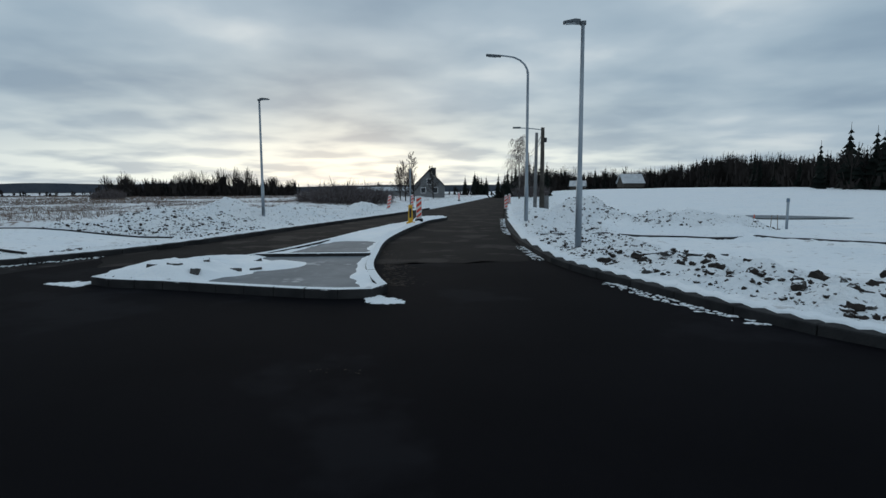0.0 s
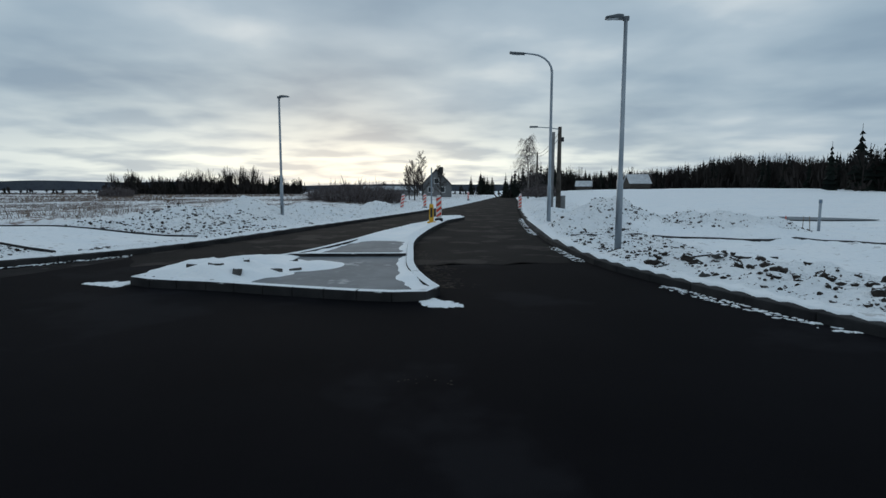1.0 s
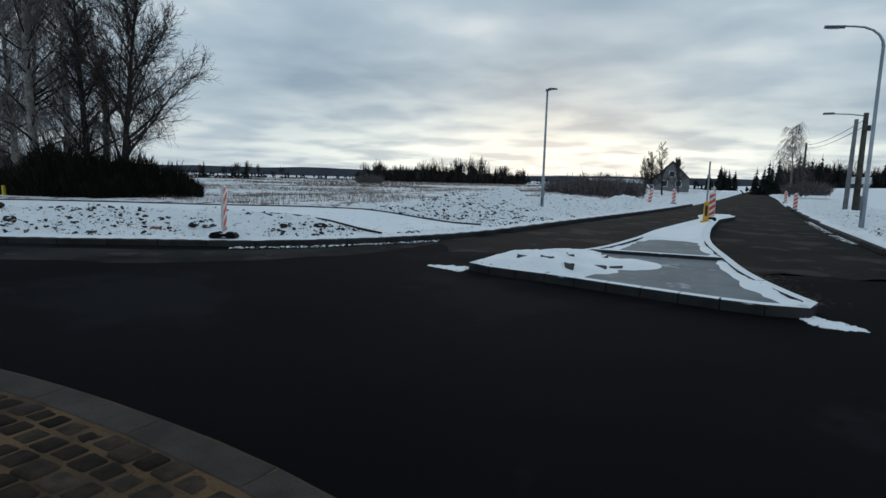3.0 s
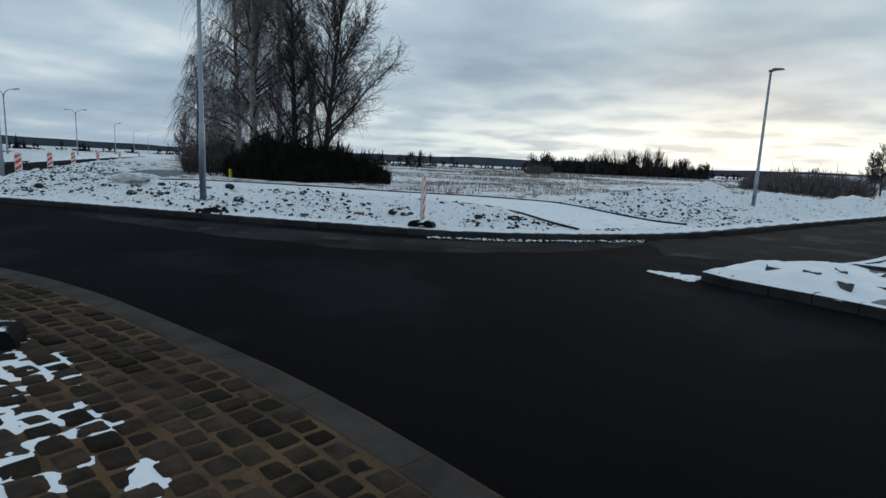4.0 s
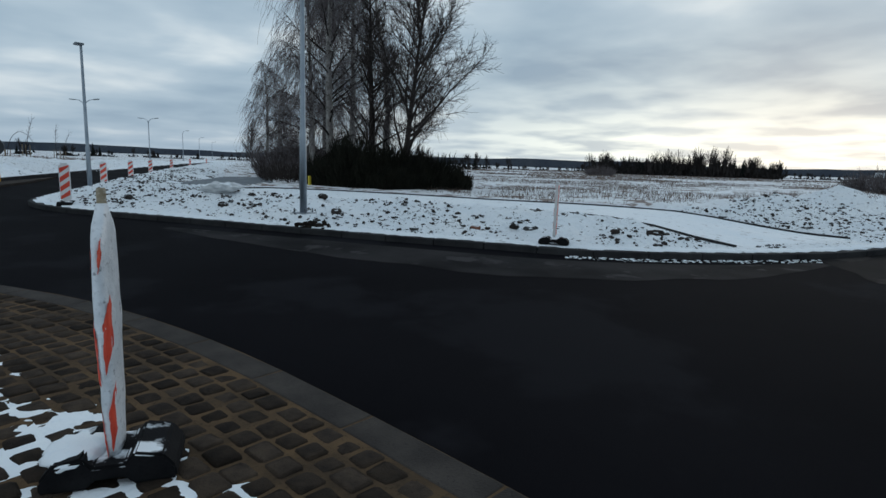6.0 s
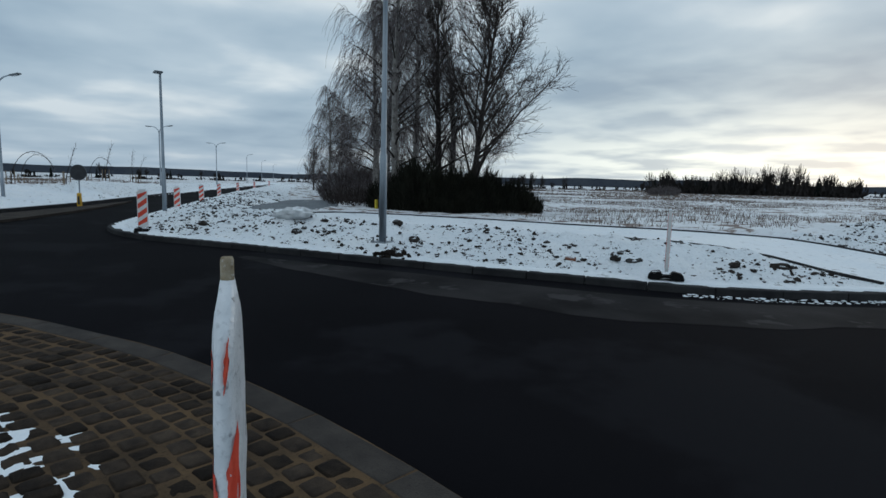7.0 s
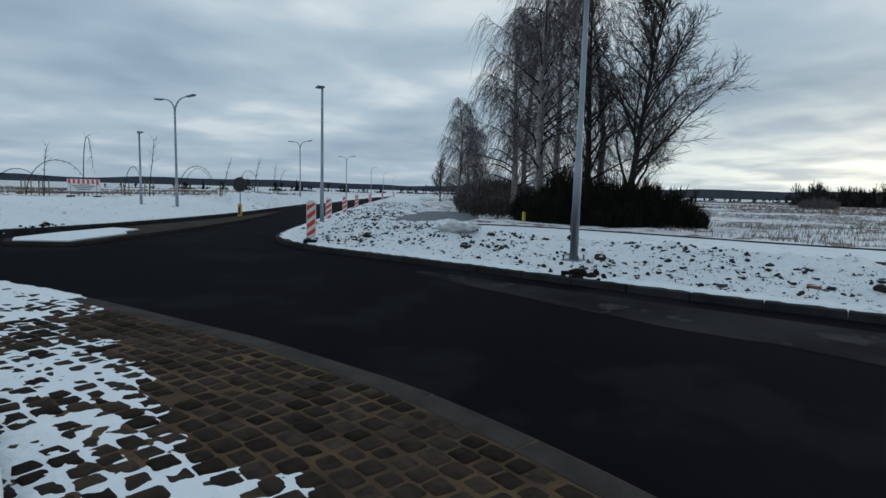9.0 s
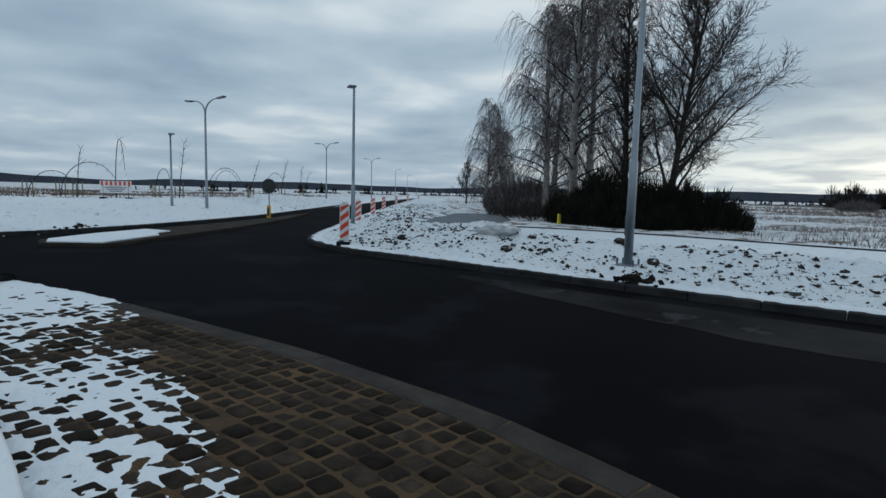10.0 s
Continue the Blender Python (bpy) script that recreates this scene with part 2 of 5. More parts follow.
def mesh_of(name, bm, mat, smooth=False):
    me = bpy.data.meshes.new(name)
    bm.to_mesh(me)
    bm.free()
    me.materials.append(mat)
    if smooth:
        me.shade_smooth()
    return me


def part(name, bm, mat, parent=None, label="", smooth=False):
    ob = new(name, mesh_of(name, bm, mat, smooth))
    ob.parent = parent
    return tagged(ob, label)


def raw(name, verts, faces, mat, parent=None, label="", smooth=False):
    me = bpy.data.meshes.new(name)
    me.from_pydata([tuple(v) for v in verts], [], faces)
    me.materials.append(mat)
    if smooth:
        me.shade_smooth()
    ob = new(name, me)
    ob.parent = parent
    return tagged(ob, label)


def box(sx_, sy_, sz, x=0, y=0, z=0, bevel=0.0, bm=None, turn=None):
    """A box standing on z, its edges rounded."""
    b = bm or bmesh.new()
    m = Matrix.Translation((x, y, z + sz / 2))
    if turn is not None:
        m = m @ turn
    vs = bmesh.ops.create_cube(b, size=1.0, matrix=m @ Matrix.Diagonal((sx_, sy_, sz, 1)))["verts"]
    if bevel:
        es = list({e for v in vs for e in v.link_edges})
        bmesh.ops.bevel(b, geom=es, offset=bevel, segments=2, profile=0.5, affect="EDGES")
    return b


def tube(points, radii, sides=8, bm=None, caps=True):
    """A tapered round bar along points."""
    b = bm or bmesh.new()
    rings = []
    pts = [Vector(p) for p in points]
    for i, (p, r) in enumerate(zip(pts, radii)):
        d = (pts[min(i + 1, len(pts) - 1)] - pts[max(i - 1, 0)]).normalized()
        a = d.orthogonal().normalized() if abs(d.z) < 0.99 else Vector((1, 0, 0))
        if abs(d.z) < 0.99:
            a = d.cross(Vector((0, 0, 1))).normalized()
        c = d.cross(a).normalized()
        a = c.cross(d).normalized()
        rings.append([b.verts.new(p + r * (math.cos(2 * math.pi * k / sides) * a + math.sin(2 * math.pi * k / sides) * c)) for k in range(sides)])
    for r0, r1 in zip(rings, rings[1:]):
        for k in range(sides):
            b.faces.new((r0[k], r0[(k + 1) % sides], r1[(k + 1) % sides], r1[k]))
    if caps:
        b.faces.new(rings[0][::-1])
        b.faces.new(rings[-1])
    return b


def disc(r, thick, x=0, y=0, z=0, sides=24, turn=None):
    b = bmesh.new()
    m = Matrix.Translation((x, y, z))
    if turn is not None:
        m = m @ turn
    bmesh.ops.create_cone(b, cap_ends=True, segments=sides, radius1=r, radius2=r, depth=thick, matrix=m)
    return b


# ---- plan ----
NORTH_EDGE = [(-199, 73), (-176, 64), (-130, 44), (-90, 27.5), (-65, 17.5), (-44, 9.6), (-34.1, 6.1), (-28.9, 4.3), (-26.2, 3.4), (-24.5, 3.0), (-23, 3.1),
              (-21.5, 3.55), (-20, 4.4), (-18.4, 5.3), (-17.2, 5.95), (-16.2, 6.5), (-15.2, 7.05), (-14.15, 7.6), (-13.2, 8.15), (-12.2, 8.8), (-11.2, 9.4), (-10.2, 10.05),
              (-9.5, 10.85), (-8.8, 11.85), (-8.15, 12.95), (-7.45, 14.6), (-7.0, 16.7), (-6.7, 19), (-6.4, 21.4), (-5.7, 26.3), (-4.4, 36.3), (-2.6, 58), (-0.6, 90), (1.0, 120), (4.5, 180)]
EAST_EDGE = [(8.5, 180), (6.0, 120), (4.5, 80), (3.2, 55), (2.4, 35), (2.12, 22), (2.2, 18), (2.45, 14.8), (2.75, 12.6), (3.3, 10.9), (3.8, 9.5), (4.3, 8.3), (4.9, 7.2),
             (5.5, 6.5), (7, 5.2), (10, 3.6), (16, 2.2), (45, 0)]
WEST_EDGE = [(-24, -40), (-25.4, -12), (-26.4, -6), (-27.6, -4.4), (-29.8, -2.5), (-33, -0.5), (-38, 2.1), (-46, 5.3), (-54, 8.3), (-62.6, 11.7), (-91, 22.9), (-155, 49.4), (-199, 68)]
APRON_OUT = [(-21.5, -6.5), (-19.3, -3.5), (-17.4, -1.6), (-16.2, -0.62), (-15, 0.25), (-14, 0.93), (-13.1, 1.55), (-12.3, 1.98), (-11.5, 2.42), (-10.5, 2.8), (-9.7, 3.04), (-8.6, 3.28),
             (-7.5, 3.43), (-6.6, 3.53), (-5.5, 3.62), (-4.5, 3.63), (-3.5, 3.58), (-2.4, 3.4), (-1.2, 3.08), (0, 2.6), (1.5, 1.8), (3.2, 0.5), (5.2, -1.8), (7, -5)]
APRON_IN = [(-18.2, -7.5), (-16.8, -5.2), (-15.2, -3.1), (-14, -2.05), (-12.98, -1.25), (-12.1, -0.75), (-11.3, -0.38), (-10.6, -0.1), (-9.9, 0.1), (-8.5, 0.38), (-7, 0.55), (-5, 0.65), (-3, 0.55),
            (-1, 0.25), (1, -0.6), (2.6, -1.8), (4, -4), (4.6, -6)]
PATH_NEAR = [(-22.7, 6.9), (-21.2, 8.2), (-19.3, 9.2), (-17.7, 9.9), (-16.4, 11.0), (-14.7, 11.9), (-13.2, 12.85), (-11.4, 13.3), (-10.0, 13.3), (-8.9, 13.0)]
PATH_FAR = [(-24.0, 8.2), (-24.5, 9.9), (-23.2, 11.5), (-21, 12.9), (-19, 13.9), (-16.8, 14.9), (-14.6, 16.3), (-12.6, 16.8), (-10.4, 17.1), (-8.0, 17.2)]


def smooth_line(pts, step):
    """Catmull-Rom through pts, at even steps."""
    p = [Vector((*q, 0)) for q in pts]
    dense = []
    for i in range(len(p) - 1):
        a, b, c, d = p[max(i - 1, 0)], p[i], p[i + 1], p[min(i + 2, len(p) - 1)]
        la, lb, lc = max((b - a).length, 0.1), (c - b).length, max((d - c).length, 0.1)
        m1 = ((c - b) / lb * la + (b - a) / la * lb) / (la + lb) * lb if i > 0 else (c - b)
        m2 = ((d - c) / lc * lb + (c - b) / lb * lc) / (lb + lc) * lb if i < len(p) - 2 else (c - b)
        n = max(2, int(lb / min(step, 0.25)))
        for k in range(n):
            t = k / n
            dense.append((2 * t ** 3 - 3 * t ** 2 + 1) * b + (t ** 3 - 2 * t ** 2 + t) * m1 + (-2 * t ** 3 + 3 * t ** 2) * c + (t ** 3 - t ** 2) * m2)
    dense.append(p[-1])
    arr = np.array([(v.x, v.y) for v in dense])
    s = np.r_[0, np.cumsum(np.hypot(*np.diff(arr, axis=0).T))]
    u = np.linspace(0, s[-1], max(2, int(round(s[-1] / step)) + 1))
    return np.stack([np.interp(u, s, arr[:, 0]), np.interp(u, s, arr[:, 1])], 1)


def inside(poly, X, Y):
    res = np.zeros(X.shape, bool)
    n = len(poly)
    for i in range(n):
        x1, y1 = poly[i]
        x2, y2 = poly[(i + 1) % n]
        if y1 == y2:
            continue
        c = ((y1 > Y) != (y2 > Y)) & (X < (x2 - x1) * (Y - y1) / (y2 - y1) + x1)
        res ^= c
    return res


def dist_line(line, X, Y, closed=False):
    best = np.full(X.shape, 1e9)
    n = len(line)
    for i in range(n if closed else n - 1):
        a, b = line[i], line[(i + 1) % n]
        d = b - a
        L = max(d @ d, 1e-9)
        t = np.clip(((X - a[0]) * d[0] + (Y - a[1]) * d[1]) / L, 0, 1)
        best = np.minimum(best, np.hypot(X - a[0] - t * d[0], Y - a[1] - t * d[1]))
    return best


def lattice(ix, iy, seed):
    h = np.sin(ix * 127.1 + iy * 311.7 + seed * 74.7) * 43758.5453
    return h - np.floor(h)


def vnoise(X, Y, seed=0):
    ix, iy = np.floor(X), np.floor(Y)
    fx, fy = X - ix, Y - iy
    fx, fy = fx * fx * (3 - 2 * fx), fy * fy * (3 - 2 * fy)
    a, b = lattice(ix, iy, seed), lattice(ix + 1, iy, seed)
    c, d = lattice(ix, iy + 1, seed), lattice(ix + 1, iy + 1, seed)
    return (a * (1 - fx) + b * fx) * (1 - fy) + (c * (1 - fx) + d * fx) * fy


def fbm(X, Y, scale, octaves=4, seed=0):
    s, a, tot = 0.0, 1.0, 0.0
    for k in range(octaves):
        s = s + a * vnoise(X * scale * 2 ** k, Y * scale * 2 ** k, seed + k)
        tot += a
        a *= 0.5
    return s / tot


def sstep(lo, hi, v):
    t = np.clip((v - lo) / (hi - lo), 0, 1)
    return t * t * (3 - 2 * t)


north, east, west = smooth_line(NORTH_EDGE, 1.0), smooth_line(EAST_EDGE, 1.0), smooth_line(WEST_EDGE, 1.0)
ROAD_POLY = np.concatenate([north, east, [(45, -40)], west])
path_near, path_far = smooth_line(PATH_NEAR, 1.0), smooth_line(PATH_FAR, 1.0)
PATH_POLY = np.concatenate([path_near, path_far[::-1]])
POND = smooth_line([(-26.2, 9.3), (-26.0, 7.6), (-28.5, 8.2), (-33.5, 10.9), (-37.2, 14.0), (-36.2, 15.0), (-32.8, 14.0), (-28.6, 11.9), (-26.2, 9.3)], 0.6)[:-1]
E_POND = smooth_line([(7.5, 31.5), (10.5, 30.2), (15.5, 28.5), (19, 29.5), (16.5, 32), (12, 32.0), (7.5, 31.5)], 0.6)[:-1]
# heaps of spoil beside the roads: x, y, radius, height
HEAPS = [(-10.0, 25.4, 1.7, 0.8), (-10.6, 21.6, 1.8, 0.4), (4.8, 21.9, 1.8, 0.95), (7.0, 20.6, 1.0, 0.45), (8.3, 20.3, 1.1, 0.5), (9.6, 20.0, 0.9, 0.4), (-8.4, 29.5, 1.6, 0.5),
         (-6.9, 38, 1.5, 0.6), (-9.6, 32, 1.8, 0.5), (-20.0, 6.9, 1.4, 0.12), (-23.4, 5.6, 1.2, 0.10), (3.9, 32, 1.5, 0.4), (-25.4, -3.0, 0.9, 0.12)]


def ground_height(X, Y):
    """Height of the snow-covered ground outside the carriageway, and the distance to the carriageway."""
    ins = inside(ROAD_POLY, X, Y)
    near = (X > -110) & (X < 60) & (Y > -45) & (Y < 130)
    sd = np.full(X.shape, 50.0)
    sd[near] = dist_line(ROAD_POLY, X[near], Y[near], True)
    d = np.where(ins, -sd, sd)
    nw = sstep(-8.5, -12.5, X) * (Y > 3)
    z = 0.14 + 0.30 * nw * sstep(0.3, 2.4, d) - 0.25 * nw * sstep(14, 22, d)
    level = z.copy()
    path = inside(PATH_POLY, X, Y)
    dp = dist_line(PATH_POLY, X, Y, True) if X.size < 2000000 else sd
    off = np.where(path, 0.0, sstep(0.05, 0.6, dp))
    # clods and clumps on the verges
    v = sstep(0.35, 1.0, d) * (1 - 0.8 * sstep(5.5, 9, d)) * off
    strip_e = sstep(0.5, 4.0, X) * (Y < 30)
    v = v * (1 - 0.85 * strip_e * sstep(3.1, 3.5, d) * (1 - sstep(5.2, 5.8, d)))
    clod = np.abs(fbm(X, Y, 2.2, 3, 11) - 0.5) * 2
    z = z + v * (0.26 * (fbm(X, Y, 0.9, 3, 5) - 0.42) + 0.20 * clod + 0.10 * (vnoise(X * 3.1, Y * 3.1, 17) - 0.5))
    # marshy field
    far = sstep(5, 12, d)
    z = z + far * off * (0.30 * (fbm(X, Y, 0.12, 4, 21) - 0.5) + 0.10 * (fbm(X, Y, 1.1, 2, 31) - 0.5))
    for hx, hy, r, h in HEAPS:
        q = np.hypot(X - hx, Y - hy) / r
        z = z + h * np.exp(-q ** 2 * 1.3) * (0.75 + 0.6 * fbm(X, Y, 1.7, 3, 41)) * (d > 0.3)
    z = np.where(path, level + 0.01 * fbm(X, Y, 1.5, 2, 3), z)
    # land to the north-east swells gently
    z = z + 2.0 * sstep(25, 140, Y) * sstep(8, 50, X)
    # western bank behind the lamps
    z = z + (X < -25) * (Y < -0.5 + 0.39 * (-33 - X)) * 0.55 * sstep(1.0, 6.0, d) * sstep(60, 20, -X - 28)
    pe = np.where(inside(E_POND, X, Y), -1.0, 1.0) * dist_line(E_POND, X, Y, True)
    z = np.where(pe < 1.5, 0.12 + (z - 0.12) * sstep(-0.1, 1.5, pe), z)
    pd = np.where(inside(POND, X, Y), -1.0, 1.0) * dist_line(POND, X, Y, True)
    z = np.where(pd < 1.2, 0.36 + (z - 0.36) * sstep(-0.1, 1.2, pd), z)
    z = np.where(d < 0.10, -0.10, z)
    return z, d


def spread(lo, hi, step, far, grow):
    core = list(np.arange(lo, hi, step))
    left, right, s = [], [], step
    x = lo
    while x > -far:
        s *= grow
        x -= s
        left.append(x)
    s, x = step, core[-1]
    while x < far:
        s *= grow
        x += s
        right.append(x)
    return np.array(left[::-1] + core + right)


gx, gy = spread(-52, 14, 0.14, 2500, 1.13), spread(-4, 34, 0.14, 2500, 1.11)
GX, GY = np.meshgrid(gx, gy)
GZ, GD = ground_height(GX.ravel(), GY.ravel())
nx_, ny_ = len(gx), len(gy)
co = np.stack([GX.ravel(), GY.ravel(), GZ], 1)
idx = np.arange(nx_ * ny_).reshape(ny_, nx_)
quads = np.stack([idx[:-1, :-1], idx[:-1, 1:], idx[1:, 1:], idx[1:, :-1]], -1).reshape(-1, 4)
# nothing is needed under the carriageway
keep = (GD[quads] > -0.6).any(1)
quads = quads[keep]
me = bpy.data.meshes.new("ground")
me.vertices.add(len(co))
me.vertices.foreach_set("co", co.ravel())
me.loops.add(quads.size)
me.loops.foreach_set("vertex_index", quads.ravel())
me.polygons.add(len(quads))
me.polygons.foreach_set("loop_start", np.arange(0, quads.size, 4))
me.update(calc_edges=True)
for m_ in (GROUND, VERGE, FIELD):
    me.materials.append(m_)
mid = co[quads].mean(1)
md = GD[quads].mean(1)
on_path = inside(PATH_POLY, mid[:, 0], mid[:, 1])
which = np.zeros(len(quads), np.int32)
which[(md > 0.45) & (md < 5.5) & ~on_path] = 1
which[(md > 2.9) & (md < 6) & (mid[:, 0] > 0.5) & (mid[:, 1] < 26)] = 0
which[(md >= 5.5) & ~on_path & (mid[:, 0] < -2)] = 2
which[(mid[:, 0] < -28) & (mid[:, 1] < 12) & (mid[:, 0] > -48)] = 0
for hx, hy, r_, _h in HEAPS:
    which[(np.hypot(mid[:, 0] - hx, mid[:, 1] - hy) < r_ * 0.9) & (md > 0.4)] = 1
me.polygons.foreach_set("material_index", which)
me.shade_smooth()
tagged(new("ground", me), "snow-covered verges and marshy fields with clods of earth", "ground", kind="structure")


def height(x, y):
    """Height of the ground sheet, from its grid."""
    i, j = int(np.clip(np.searchsorted(gx, x) - 1, 0, nx_ - 2)), int(np.clip(np.searchsorted(gy, y) - 1, 0, ny_ - 2))
    u, v = (x - gx[i]) / (gx[i + 1] - gx[i]), (y - gy[j]) / (gy[j + 1] - gy[j])
    k = j * nx_ + i
    return float((GZ[k] * (1 - u) + GZ[k + 1] * u) * (1 - v) + (GZ[k + nx_] * (1 - u) + GZ[k + nx_ + 1] * u) * v)


def fill(name, poly, z, mat, label, category, kind="structure", parent=None, skirt=0.0):
    """A level sheet in the outline poly, with a skirt downward."""
    b = bmesh.new()
    vs = [b.verts.new((x, y, z)) for x, y in poly]
    f = b.faces.new(vs)
    if skirt:
        r = bmesh.ops.extrude_face_region(b, geom=[f])
        low = [v for v in r["geom"] if isinstance(v, bmesh.types.BMVert)]
        bmesh.ops.translate(b, verts=vs, vec=(0, 0, -skirt))
    bmesh.ops.triangulate(b, faces=[f_ for f_ in b.faces if len(f_.verts) > 4])
    bmesh.ops.recalc_face_normals(b, faces=b.faces)
    ob = part(name, b, mat, parent, label)
    return tagged(ob, label, category, kind=kind)


tagged(fill("road", ROAD_POLY, 0.0, ASPHALT, "black new asphalt carriageway of the roundabout and its arms", "road"), "")
ragged = random.Random(12)
# the older surface of the northern arm, browned by mud
NORTH_OLD = np.concatenate([[(-7.0, 16.6), (-7.8, 13.9)], [(-6.4, 12.0), (-4.4, 12.8), (-0.6, 12.9), (2.2, 13.4)], [(2.35, 15.4)],
                            smooth_line([(2.05, 18), (2.0, 22), (2.3, 35), (3.1, 55), (4.4, 80), (5.9, 120), (8.4, 179.5)], 4.0),
                            smooth_line([(4.6, 179.5), (1.1, 120), (-0.5, 90), (-2.5, 58), (-4.3, 36.3), (-5.6, 26.3), (-6.3, 21.4), (-6.6, 19)], 4.0)])
dense = []
for p_, q_ in zip(NORTH_OLD, np.roll(NORTH_OLD, -1, axis=0)):
    n_ = max(1, int(np.hypot(*(q_ - p_)) / 0.35)) if max(p_[1], q_[1]) < 16 else 1
    for k_ in range(n_):
        w_ = p_ + (q_ - p_) * k_ / n_
        dense.append(w_ + (np.array([ragged.uniform(-0.04, 0.04), ragged.uniform(-0.2, 0.2)]) if n_ > 1 and w_[0] > -7 else 0))
fill("road_surface_north", dense, 0.005, OLD_ROAD, "worn wet asphalt with brown mud and slush", "road")


# Paler outer-lane band: the asphalt's sheen, with dried film, put into the colour.
SHEEN_FILM = material("sheen_film_asphalt", ((0.0085, 0.0082, 0.0092), (0.030, 0.028, 0.029), (0.014, 0.0135, 0.014)), 0.9, 0.7, 60.0, 0.4, 0.05, depth=0.006, stain=((0.045, 0.042, 0.043), 1.3, 0.58))
bend_line = smooth_line([(-17.5, 5.0), (-14.6, 6.7), (-12.5, 7.9), (-10.7, 9.0), (-9.4, 10.2), (-8.4, 11.6), (-7.6, 13.4)], 0.3)
wide = [0.15 + 1.5 * math.sin(math.pi * (k_ + 1) / (len(bend_line) + 1)) * (0.75 + 0.5 * fbm(np.array([k_ * 0.3]), np.array([2.0]), 0.8, 3, 4)[0]) for k_ in range(len(bend_line))]
tan_ = np.gradient(bend_line, axis=0)
tan_ /= np.hypot(*tan_.T)[:, None]
film_in = bend_line + np.stack([tan_[:, 1], -tan_[:, 0]], 1) * np.array(wide)[:, None]
fill("road_film", np.concatenate([bend_line, film_in[::-1]]), 0.004, SHEEN_FILM, "pale band on the outer lane, wet sheen and dried film painted in its colour", "road")


# ---- kerbs ----
def kerb_mesh(name, length, width, h, mat):
    return mesh_of(name, box(length - 0.012, width, h + 0.2, z=-0.2, bevel=0.02), mat)


def kerb_run(name, line, width, h, mesh, label, side, first=0, last=None, rest=None):
    """Kerb stones along line, to its left (side 1) or right (-1)."""
    owner = tagged(new(name), label, "kerb", kind="structure")
    pts = line[first:last]
    for a, b in zip(pts, pts[1:]):
        d = b - a
        L = np.hypot(*d)
        n = np.array([-d[1], d[0]]) / L * side * width / 2
        m = (a + b) / 2 + n
        ob = new("kerb_stone", mesh)
        ob.parent = owner
        ob.matrix_basis = pose(m[0], m[1], 0, 0, 0, math.degrees(math.atan2(d[1], d[0]))) @ Matrix.Diagonal((L * 1.0, 1, 1, 1))
    return owner


STONE = kerb_mesh("kerb_stone", 1.0, 0.24, 0.12, KERB)
i0 = int(np.argmin(np.hypot(north[:, 0] + 60, north[:, 1] - 15.6)))
i1 = int(np.argmin(np.hypot(north[:, 0] + 3.4, north[:, 1] - 48)))
kerb_run("kerb_north", north, 0.24, 0.12, STONE, "dark concrete kerb stones along the snowy verge", 1, i0, i1)
j0 = int(np.argmin(np.hypot(east[:, 0] - 3.1, east[:, 1] - 52)))
kerb_run("kerb_east", east, 0.24, 0.12, STONE, "dark concrete kerb stones with slush at their foot", 1, j0, len(east) - 20)
kerb_run("kerb_west", west, 0.24, 0.12, STONE, "dark concrete kerb stones round the western arm", 1, 25, 75)


# ---- central island: apron of granite setts ----
apron_out, apron_in = smooth_line(APRON_OUT, 1.0), smooth_line(APRON_IN, 1.0)
EDGE = mesh_of("edge_stone", box(0.985, 0.24, 0.26, z=-0.2, bevel=0.012), material("edge_concrete", ((0.032, 0.027, 0.0245), (0.058, 0.049, 0.043), (0.012, 0.011, 0.011)), 0.92, 3.0, 90.0, 0.6, 0.2))
edge_owner = kerb_run("kerb_apron", apron_out, 0.24, 0.06, EDGE, "flush brown-grey concrete edging round the sett apron", -1)
for ch in edge_owner.children:
    ch.name = "edge_stone"
cap_line = smooth_line(APRON_IN, 0.25)
tg_ = np.gradient(cap_line, axis=0)
tg_ /= np.hypot(*tg_.T)[:, None]
nr_ = np.stack([-tg_[:, 1], tg_[:, 0]], 1)
# rows across the snow: over the kerb's edge, rounded, then rising gently inward
SECT = [(0.135, 0.205), (0.15, 0.222), (0.13, 0.24), (0.06, 0.252), (-0.1, 0.256), (-0.5, 0.27), (-1.5, 0.33), (-4.0, 0.45), (-9.0, 0.6)]
IV, IF = [], []
for k_, (p_, n_) in enumerate(zip(cap_line, nr_)):
    for o_, z_i in SECT:
        w_ = 0.02 * (fbm(np.array([p_[0]]), np.array([p_[1] + o_]), 1.5, 3, 7)[0] - 0.5)
        q_ = p_ + n_ * (o_ + w_) if o_ > -2 else p_ + np.array([(-8 - p_[0]) * 0.08 * -o_ * 0.4, o_])
        IV.append((q_[0], q_[1], z_i + w_))
    if k_:
        m_ = len(SECT)
        IF += [((k_ - 1) * m_ + r, k_ * m_ + r, k_ * m_ + r + 1, (k_ - 1) * m_ + r + 1) for r in range(m_ - 1)]
isl = raw("island_snow", IV, IF, SNOW, smooth=True)
tagged(isl, "snow lying on the central island and over its kerb", "snow", kind="structure")
INNER = mesh_of("inner_kerb_stone", box(0.985, 0.15, 0.42, z=-0.2, bevel=0.02), KERB)
inner_owner = kerb_run("kerb_inner", apron_in, 0.15, 0.2, INNER, "snow-capped kerb of the central island", 1)
APRON_POLY = np.concatenate([smooth_line(APRON_OUT, 0.5), smooth_line(APRON_IN, 0.5)[::-1]])
fill("apron_bed", APRON_POLY, 0.055, JOINT, "brown sandy joints between the setts", "paving")


